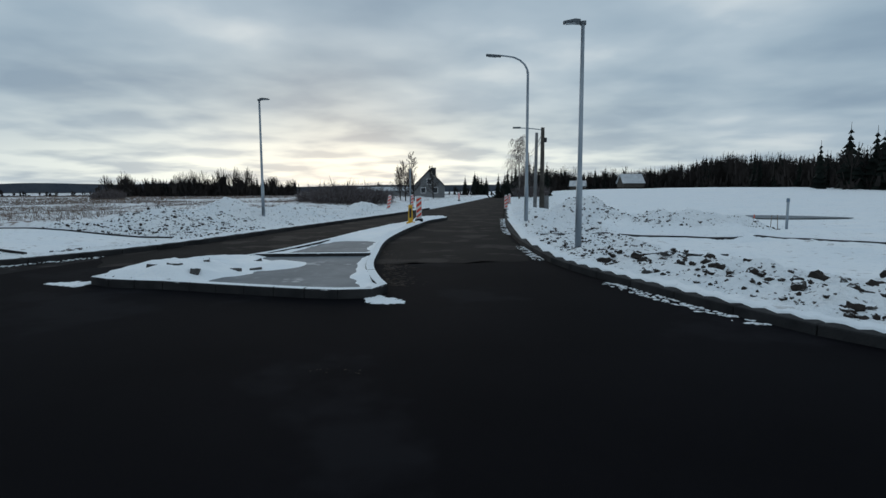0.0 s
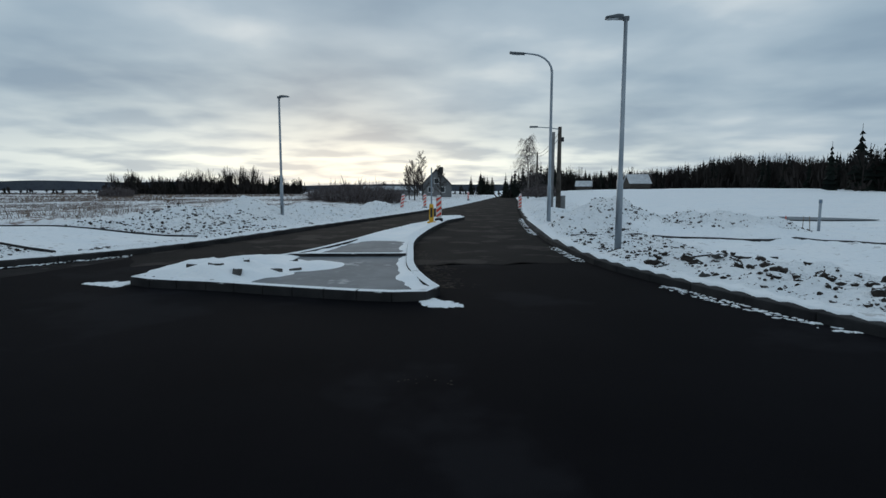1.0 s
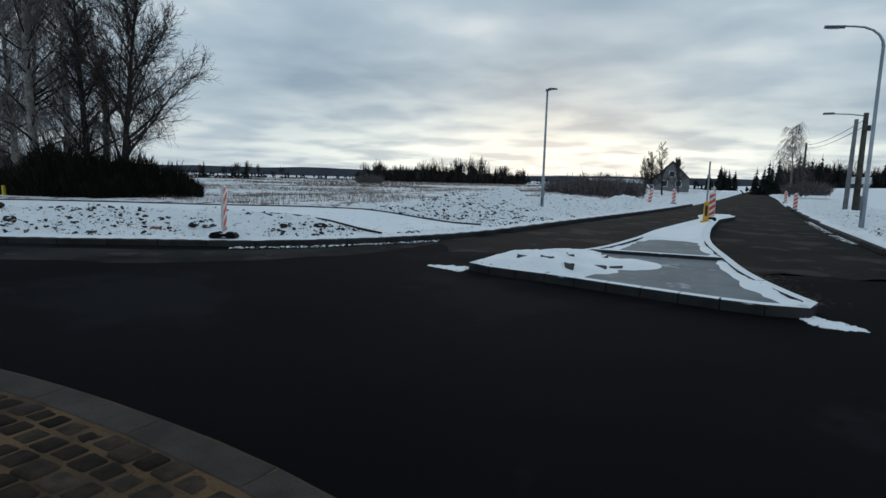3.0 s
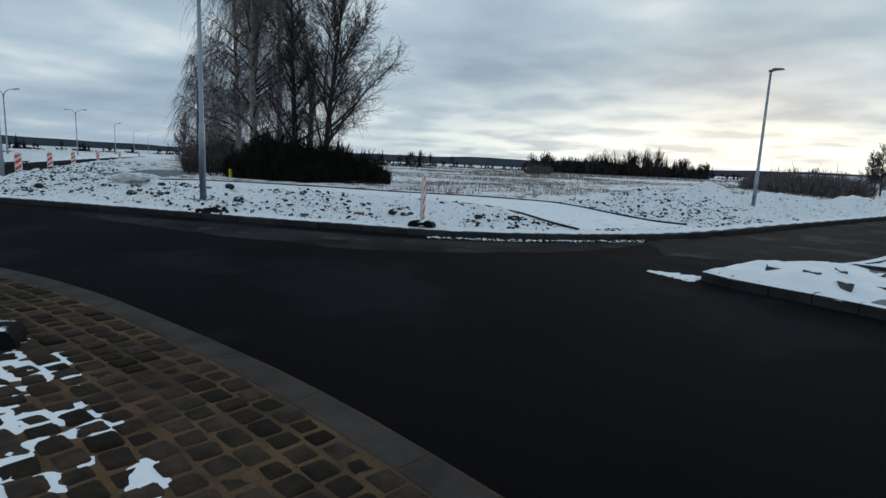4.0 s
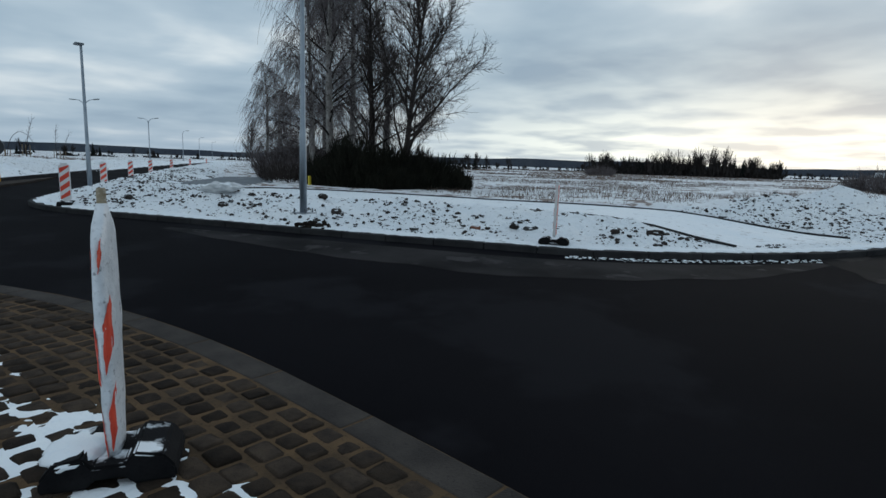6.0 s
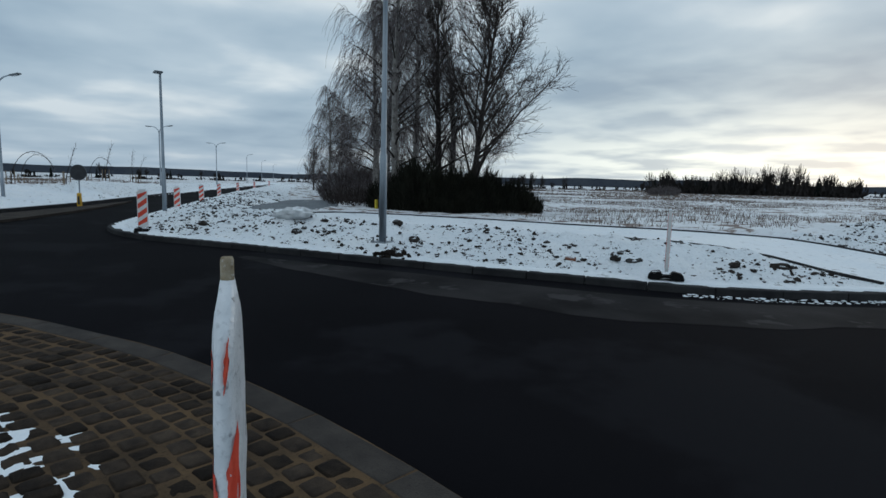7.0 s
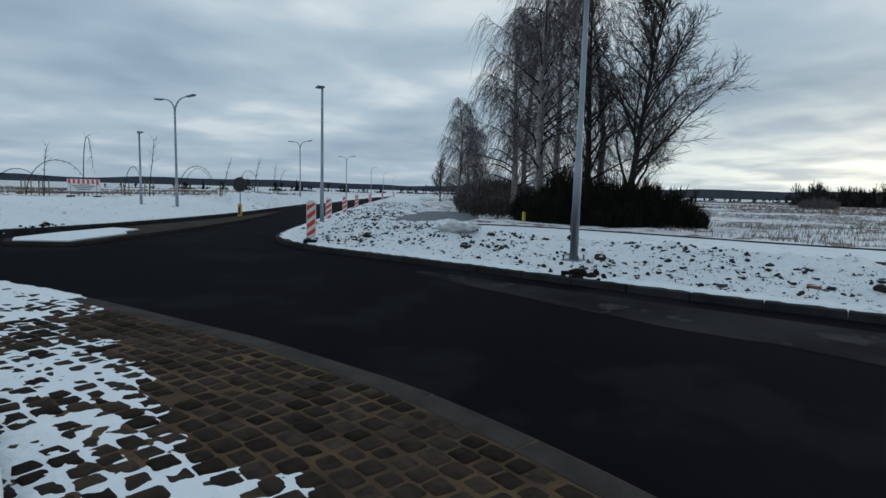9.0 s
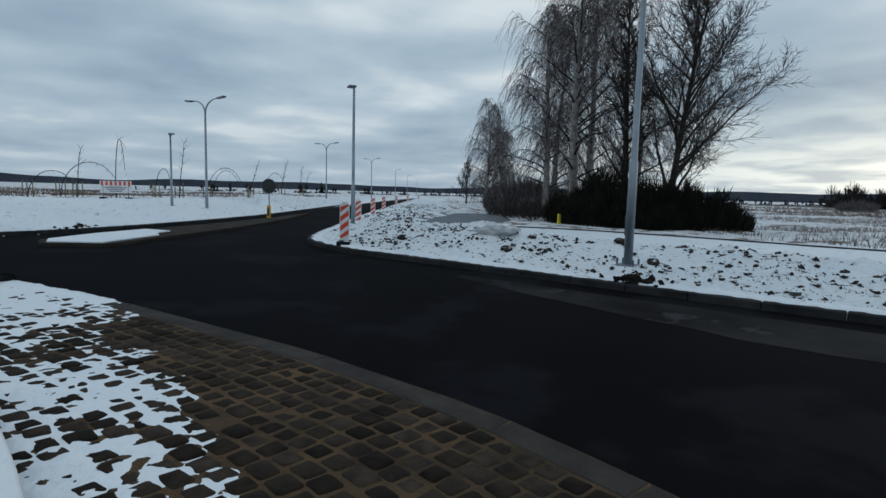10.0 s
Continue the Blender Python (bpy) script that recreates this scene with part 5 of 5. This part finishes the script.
# ---- houses ----
def house(name, label, x, y, z, turn, w, d, wall_h, roof_h, roof_mat, chimney=True, wall_mat=PLASTER):
    o = thing(name, label, "house", x, y, z, turn)
    b = bmesh.new()
    prof = [(-w / 2, 0), (w / 2, 0), (w / 2, wall_h), (0, wall_h + roof_h - 0.12), (-w / 2, wall_h)]
    f_, g_ = [b.verts.new((px_, -d / 2, pz)) for px_, pz in prof], [b.verts.new((px_, d / 2, pz)) for px_, pz in prof]
    b.faces.new(f_), b.faces.new(g_[::-1])
    for k in range(5):
        b.faces.new((f_[k], g_[k], g_[(k + 1) % 5], f_[(k + 1) % 5]))
    bmesh.ops.recalc_face_normals(b, faces=b.faces)
    part("wall", b, wall_mat, o)
    slope = math.atan2(roof_h, w / 2)
    L = math.hypot(roof_h, w / 2) + 0.5
    for s_ in (-1, 1):
        m = Matrix.Rotation(s_ * slope, 4, "Y")
        b = box(L, d + 0.8, 0.18, 0, 0, -0.09, 0.02, turn=None)
        bmesh.ops.transform(b, matrix=Matrix.Translation((s_ * (w / 4 + 0.12), 0, wall_h + roof_h / 2 - 0.02)) @ m, verts=b.verts)
        part("roof", b, roof_mat, o)
    if chimney:
        part("chimney", box(0.9, 0.7, 1.5, 0.9, -d / 2 + 1.6, wall_h + roof_h - 0.9, 0.03), BLACK, o)
    for qx, qz in ((-w / 5, 0.9), (w / 5, 0.9), (0, wall_h + 0.3)):
        win = part("window", box(1.1, 0.08, 1.2, qx, -d / 2 - 0.02, qz, 0.01), WHITE, o)
        part("pane", box(0.9, 0.04, 1.0, qx, -d / 2 - 0.05, qz + 0.1), GLASS, win)
    return o


house("house", "grey plastered gable house with a dark roof and chimney", -10.8, 119.5, 0.2, 4, 6.2, 9.0, 2.4, 3.2, ROOF)
round_tree("bare_tree", "bare garden tree before the grey house", -8.0, 98, 0.3, 5.6, 1.9, 17, 0.6)
round_tree("bare_tree", "bare garden tree before the grey house", -13, 104, 0.3, 5.2, 1.9, 18, 0.6)
house("house", "low house with a snow-covered roof before the wood", *polar(-14.3, 205), 2.6, 95, 7, 7, 1.6, 2.9, ROOF_SNOW, False, WOOD)
house("house", "low house with a snow-covered roof before the wood", *polar(-9.3, 222), 2.0, 75, 5, 5.5, 1.4, 1.8, ROOF_SNOW, False, WOOD)
house("shed", "long low shed roofed with snow beyond the marsh", -26.6, 150, 0.2, 85, 5, 14, 1.6, 0.8, ROOF_SNOW, False)


# ---- young trees bent by ice ----
def sapling(x, y, z, h, seed, arch=0.0, turn=0.0):
    rnd = random.Random(seed)
    lab = "young tree bent into an arch by ice beside its stakes" if arch else "slim young tree tied between wooden stakes"
    o = thing("sapling", lab, "young tree", x, y, z, turn, group="young trees")
    w = Wood()
    if arch:
        pts = [Vector((arch * h * (1 - math.cos(t)) * 0.55, 0, h * math.sin(t) * 1.0)) for t in [k * 2.6 / 12 for k in range(13)]]
    else:
        pts, _ = bend(Vector((0, 0, 0)), Vector((0.02, 0, 1)), h, 8, rnd, 0.04, Vector((0.02, 0, 0)))
    w.bar(pts, 0.032, 0.014, 5)
    t = Wood()
    for i in range(len(pts) // 2, len(pts)):
        for _ in range(2 if arch else 4):
            d = away((pts[i] - pts[i - 1]).normalized(), radians(rnd.uniform(20, 50)), rnd)
            p2, _ = bend(pts[i], d, 0.16 * h * rnd.uniform(0.5, 1.2), 3, rnd, 0.1, Vector((0, 0, -0.12 if arch else 0.04)))
            t.bar(p2, 0.009, 0.005, 3)
    w.made("trunk", BARK, o)
    t.made("crown", TWIG, o, smooth=False)
    for k in range(3):
        a = k * 2.1
        part("stake", tube([(0.3 * math.cos(a), 0.3 * math.sin(a), -0.1), (0.3 * math.cos(a), 0.3 * math.sin(a), 1.1)], [0.035, 0.035], 6), STAKE, o)
    return o


for k, (x, y, h, arch) in enumerate(((-49.8, -8.2, 3.2, 0), (-50.2, -6.1, 3.9, 0.18), (-49.2, -10.7, 1.7, 1.5), (-50.6, -2.3, 3.9, 0), (-59.7, 2.7, 3.2, 0), (-61.9, 5.6, 3.2, 0), (-57.1, -4.5, 2.3, 0.5), (-59.4, -0.8, 2.6, 1.2), (-51.8, -9.6, 2.4, 1.4), (-77.6, 9.3, 3.4, 0), (-81, 5.2, 3, 0.8), (-93.1, 11.6, 3.6, 0), (-72.8, -0.7, 3, 0.9))):
    sapling(x, y, height(x, y) - 0.02, h, 20 + k, arch, 60 if k % 2 else 80)


# ---- rubble, ice and slush ----
def chunk(name, label, x, y, z, sx_, sy_, sz, turn, mat, seed, tilt=0.0):
    b = box(sx_, sy_, sz, bevel=min(sx_, sy_, sz) * 0.12)
    for v in b.verts:
        v.co += Vector((noise.noise(v.co * 4 + Vector((seed, 0, 0))), noise.noise(v.co * 4 + Vector((0, seed, 0))), noise.noise(v.co * 4 + Vector((0, 0, seed))))) * 0.25 * min(sx_, sy_, sz)
    ob = part(name, b, mat)
    ob.matrix_basis = pose(x, y, z, tilt, tilt * 0.6, turn)
    return tagged(ob, label, "rubble")


for k, (x, y, s_) in enumerate(((-4.3, 10.5, 0.26), (-3.85, 10.3, 0.24), (-3.5, 10.28, 0.28), (-3.1, 10.9, 0.2), (-2.9, 11.3, 0.22), (-3.3, 12.3, 0.2), (-3.6, 10.9, 0.2))):
    zz = float(split_height(np.array([x]), np.array([y]))[0])
    chunk("concrete_chunk", "broken concrete piece half buried in snow", x, y, zz - 0.085, s_, s_ * 0.5, 0.12, 20 + 47 * k, RUBBLE, k, 9)
for k in range(90):
    x, y = (rnd.uniform(2.8, 7.5), rnd.uniform(8.0, 13.2)) if k < 50 else (rnd.uniform(-24, -9), rnd.uniform(5, 13))
    zz, dd = ground_height(np.array([x]), np.array([y]))
    if not 0.55 < dd[0] < 3.0 or inside(PATH_POLY, np.array([x]), np.array([y]))[0]:
        continue
    s_ = rnd.uniform(0.05, 0.13)
    b = bmesh.new()
    bmesh.ops.create_icosphere(b, subdivisions=2, radius=1.0)
    for v in b.verts:
        n_ = 1 + 0.5 * noise.noise(v.co * 1.6 + Vector((k, 0, 0))) + 0.2 * noise.noise(v.co * 4 + Vector((0, k, 0)))
        v.co = Vector((v.co.x * 1.4, v.co.y * 0.9, v.co.z * 0.8)) * s_ * n_
    ob = part("frozen_clod", b, EARTH if k % 5 else RUBBLE)
    ob.matrix_basis = pose(x, y, zz[0] + 0.02, rnd.uniform(-20, 20), 0, rnd.uniform(0, 360))
    tagged(ob, "large frozen clod of earth capped with snow", "clod", group="frozen clods")
chunk("concrete_pipe_end", "short broken concrete block lying in the snow", 7.2, 9.0, 0.18, 0.32, 0.2, 0.2, 15, RUBBLE, 3)
chunk("brick_shard", "broken red clay lump in the verge", -12.7, 9.6, height(-12.7, 9.6) - 0.03, 0.2, 0.14, 0.08, 30, CLAY, 4)
b = bmesh.new()
bmesh.ops.create_icosphere(b, subdivisions=4, radius=1.0)
for v in b.verts:
    n_ = 1 + 0.35 * noise.noise(v.co * 2.1) + 0.16 * abs(noise.noise(v.co * 6))
    v.co = Vector((v.co.x * 0.55 * n_, v.co.y * 0.34 * n_, v.co.z * 0.16 * n_))
sk = part("plastic_sheet", b, SACK, None, smooth=True)
sk.matrix_basis = pose(-19.9, 6.9, height(-19.9, 6.9) + 0.05, 0, 0, 25)
tagged(sk, "crumpled pale plastic sheet frozen into the verge", "plastic sheet")

fill("pond_ice", POND, 0.40, ICE, "grey frozen pond beside the footpath", "ice")
WSPLIT = [(-23.5, -1.9), (-24.0, -3.5), (-24.9, -3.7), (-27.5, -2.5), (-31, -0.2), (-36.5, 2.7), (-43, 5.6), (-36.3, 3.7), (-32, 2.1), (-29.1, 0.85), (-26, -0.7)]
fill("west_splitter", WSPLIT, 0.09, STRIP, "brown gravel island between the lanes of the western arm", "traffic island", skirt=0.09)
fill("west_splitter_snow", [(-23.75, -2.1), (-24.15, -3.35), (-24.9, -3.5), (-26.6, -2.8), (-28.4, -1.7), (-27.6, -0.9), (-26.9, -1.2), (-26.0, -1.05)], 0.12, SNOW, "dirty snow on the end of the western island", "snow", skirt=0.06)
for line, off_, n_, nm in ((north, 0.3, 330, "kerb_slush"), (east, 0.24, 1700, "kerb_slush")):
    sp = []
    sub = line[(line[:, 0] > (-12.6 if line is north else -30)) & (line[:, 1] < (14 if line is north else 34)) & (line[:, 0] < 7)]
    tg = np.gradient(sub, axis=0)
    tg /= np.hypot(*tg.T)[:, None]
    for _ in range(n_):
        i = rnd.randint(0, len(sub) - 1)
        if fbm(np.array([sub[i][0]]), np.array([sub[i][1]]), 0.45, 2, 9)[0] < 0.55:
            continue
        q = sub[i] + tg[i] * rnd.uniform(-0.5, 0.5) + np.array([tg[i][1], -tg[i][0]]) * rnd.random() ** 1.5 * off_
        sp.append((q[0], q[1], 0.0, rnd.uniform(0.02, 0.09)))
    stuff_stones(nm, "lumps of grey slush along the foot of the kerb", sp, SNOW, 4, 0.3)
sp = []
for _ in range(420):
    t_ = rnd.random()
    sp.append((-5.2 - 0.75 * t_, 10.1 + 0.0 * t_ + rnd.gauss(0, 0.13 * (1 - 0.8 * t_)), 0.0, rnd.uniform(0.04, 0.15) * (1 - 0.5 * t_)))
    t_ = rnd.random()
    sp.append((-0.35 + 0.52 * t_, 9.15 - 0.2 * t_ + rnd.gauss(0, 0.14 * (1 - 0.75 * t_)), 0.0, rnd.uniform(0.04, 0.15) * (1 - 0.5 * t_)))
stuff_stones("corner_slush", "drifts of snow at the island's corners", sp, SNOW, 5, 0.3)
sp = [(-0.3 - 0.19 * max(0, y - 10.0) + abs(rnd.gauss(0.1, 0.22)), y, 0.0, rnd.uniform(0.02, 0.09)) for y in [rnd.uniform(10.2, 15.5) for _ in range(500)]]
sp += [(rnd.uniform(-0.2, 0.25), 6.1 + rnd.gauss(0, 0.05), 0.0, rnd.uniform(0.01, 0.03)) for _ in range(16)]
stuff_stones("muddy_slush", "brown muddy slush beside the island", sp, STRIP, 6, 0.25)
sp = [(-15.4 + rnd.gauss(0, 0.22), 7.07 + rnd.gauss(0, 0.22), 0.0, rnd.uniform(0.06, 0.2)) for _ in range(60)]
sp = [(x, y, height(x, y) + 0.03 * rnd.random(), q) for x, y, _z, q in sp]
sp += [(x, y, height(x, y), q) for x, y, q in [(rnd.uniform(-29.5, -26.6), rnd.gauss(-3.6, 0.3), rnd.uniform(0.05, 0.2)) for _ in range(90)]]
stuff_stones("dug_earth", "black dug earth heaped round a lamp post", sp, material("bare_earth", ((0.012, 0.010, 0.009), (0.03, 0.024, 0.02)), 0.95, 8.0, 40.0, 0.6, 0.05, snow=(1.05, 9.0)), 9, 0.9)
fill("field_ice", E_POND, 0.17, ICE, "grey frozen puddle in the snowy field", "ice")

# dark edgings of the footpath
for nm, ln in (("path_edging_near", path_near), ("path_edging_far", path_far), ("path_edging_east_far", smooth_line([(2.9, 18.3), (6.6, 18.0), (10.6, 16.6), (15, 14)], 0.6)),
                ("path_edging_east_near", smooth_line([(4.0, 13.5), (5.0, 13.4), (6.2, 13.2)], 0.6))):
    b = bmesh.new()
    tg = np.gradient(ln, axis=0)
    tg /= np.hypot(*tg.T)[:, None]
    L_, R_ = [], []
    for (x, y), t in zip(ln, tg):
        zz = height(x, y)
        L_.append([b.verts.new((x - t[1] * 0.03, y + t[0] * 0.03, zz + k)) for k in (-0.25, 0.04)])
        R_.append([b.verts.new((x + t[1] * 0.03, y - t[0] * 0.03, zz + k)) for k in (-0.25, 0.04)])
    for i in range(len(ln) - 1):
        b.faces.new((L_[i][1], L_[i + 1][1], R_[i + 1][1], R_[i][1]))
        b.faces.new((L_[i][0], L_[i][1], L_[i + 1][1], L_[i + 1][0]))
        b.faces.new((R_[i][1], R_[i][0], R_[i + 1][0], R_[i + 1][1]))
    bmesh.ops.recalc_face_normals(b, faces=b.faces)
    tagged(part(nm, b, KERB), "thin dark concrete edging of the snowy footpath", "kerb", kind="structure")


# ---- granite setts and the snow on them ----
SETT_REST = material("granite_sett_rest", ((0.026, 0.020, 0.0165), (0.052, 0.038, 0.028), (0.010, 0.0085, 0.008)), 0.9, 9.0, 130.0, 1.0, 0.08, depth=0.008, island=0.5)
setts = tagged(new("sett_paving"), "dark granite sett paving with sandy and snowy joints", "paving", kind="structure")


def sett_shape(seed):
    """A worn sett about 1 x 1, rounded on top."""
    rn = random.Random(seed)
    rings = []
    for z_s, r_ in ((-0.10, 0.47), (0.006, 0.485), (0.022, 0.45), (0.030, 0.34)):
        rings.append([((abs(math.cos(a)) ** 0.28) * math.copysign(1, math.cos(a)) * r_ * rn.uniform(0.93, 1.06), (abs(math.sin(a)) ** 0.28) * math.copysign(1, math.sin(a)) * r_ * rn.uniform(0.93, 1.06), z_s + (rn.uniform(-0.003, 0.003) if z_s > 0 else 0))
                      for a in [math.pi / 8 + k * math.pi / 4 for k in range(8)]])
    V = [p for r_ in rings for p in r_] + [(0, 0, 0.033)]
    F = [(i * 8 + k, i * 8 + (k + 1) % 8, i * 8 + 8 + (k + 1) % 8, i * 8 + 8 + k) for i in range(3) for k in range(8)]
    F += [(24 + k, 24 + (k + 1) % 8, 32) for k in range(8)]
    return V, F


SHAPES = [sett_shape(k) for k in range(6)]
SETT_MESH = []
for V, F in SHAPES:
    m_ = bpy.data.meshes.new("sett")
    m_.from_pydata(V, [], F)
    m_.materials.append(SETT)
    m_.shade_smooth()
    SETT_MESH.append(m_)
outline = smooth_line(APRON_OUT, 0.1)
rs = random.Random(77)
inner_poly = np.concatenate([apron_in, [(6, -20), (-19, -20)]])
ones, RV, RF = 0, [], []
for row in range(20):
    ln = offset_in(outline, 0.25 + 0.09 + row * 0.168)
    s = np.r_[0, np.cumsum(np.hypot(*np.diff(ln, axis=0).T))]
    u = rs.random() * 0.2
    while u < s[-1] - 0.3:
        L = rs.uniform(0.14, 0.215)
        m_ = u + L / 2
        x, y = np.interp(m_, s, ln[:, 0]), np.interp(m_, s, ln[:, 1])
        x2, y2 = np.interp(m_ + 0.15, s, ln[:, 0]), np.interp(m_ + 0.15, s, ln[:, 1])
        u += L + 0.008
        if x < -19.5 or x > 4 or y < -6 or inside(inner_poly, np.array([x]), np.array([y]))[0]:
            continue
        ang = math.degrees(math.atan2(y2 - y, x2 - x)) + rs.gauss(0, 2.5)
        mt = pose(x, y + rs.gauss(0, 0.006), 0.033 + rs.gauss(0, 0.0045), rs.gauss(0, 1.2), rs.gauss(0, 1.2), ang) @ Matrix.Diagonal((L, 0.162 + rs.gauss(0, 0.007), 1.0, 1))
        k = rs.randint(0, 5)
        if -9.2 < x < -6.2 and ones < 300:
            ob = new("sett", SETT_MESH[k])
            ob.parent = setts
            ob.matrix_basis = mt
            ones += 1
        else:
            V, F = SHAPES[k]
            i = len(RV)
            RV += [mt @ Vector(p) for p in V]
            RF += [tuple(q + i for q in f_) for f_ in F]
tagged(raw("sett_field", RV, RF, SETT_REST, setts, "worn granite setts", smooth=True), kind="stuff")

ax, ay = np.arange(-19.5, 1.0, 0.032), np.arange(-6.0, 3.4, 0.032)
AX, AY = np.meshgrid(ax, ay)
fx, fy = AX.ravel(), AY.ravel()
rim = np.interp(fx, [-20, -17.4, -16.6, -14.65, -13.1, -12.3, -11.2, -10.4, -9, -7.5, -6.5, -5.3, -4.6, -3, 0, 3], [3, 1.0, 0.0, -0.45, 0.15, 0.45, 0.85, 1.2, 1.8, 2.2, 2.4, 2.45, 2.35, 1.6, 0.8, -0.5])
edge_d = rim - fy + 0.8 * (fbm(fx, fy, 1.6, 4, 91) - 0.5)
amount = sstep(-0.3, 1.6, edge_d)
n3 = fbm(fx, fy, 2.6, 4, 95)
n4 = fbm(fx, fy, 11.0, 2, 97)
az = 0.0512 + 0.0045 * sstep(-0.34, 0.1, edge_d) + amount * 0.0085 + 0.012 * sstep(-15.2, -16.6, fx) + (0.024 * (n3 - 0.5) + 0.028 * (n4 - 0.5)) * sstep(-0.34, 0.2, edge_d) - 0.02 * (1 - sstep(-0.36, -0.2, edge_d))
okp = inside(APRON_POLY, fx, fy) & (edge_d > -0.36)
ids = np.arange(AX.size).reshape(AX.shape)
q4 = np.stack([ids[:-1, :-1], ids[:-1, 1:], ids[1:, 1:], ids[1:, :-1]], -1).reshape(-1, 4)
q4 = q4[okp[q4].all(1)]
used, inv = np.unique(q4, return_inverse=True)
sn = raw("apron_snow", np.stack([fx, fy, az], 1)[used], [tuple(int(i) for i in r) for r in inv.reshape(-1, 4)], SNOW, smooth=True)
tagged(sn, "patchy trodden snow between the granite setts", "snow", kind="stuff")
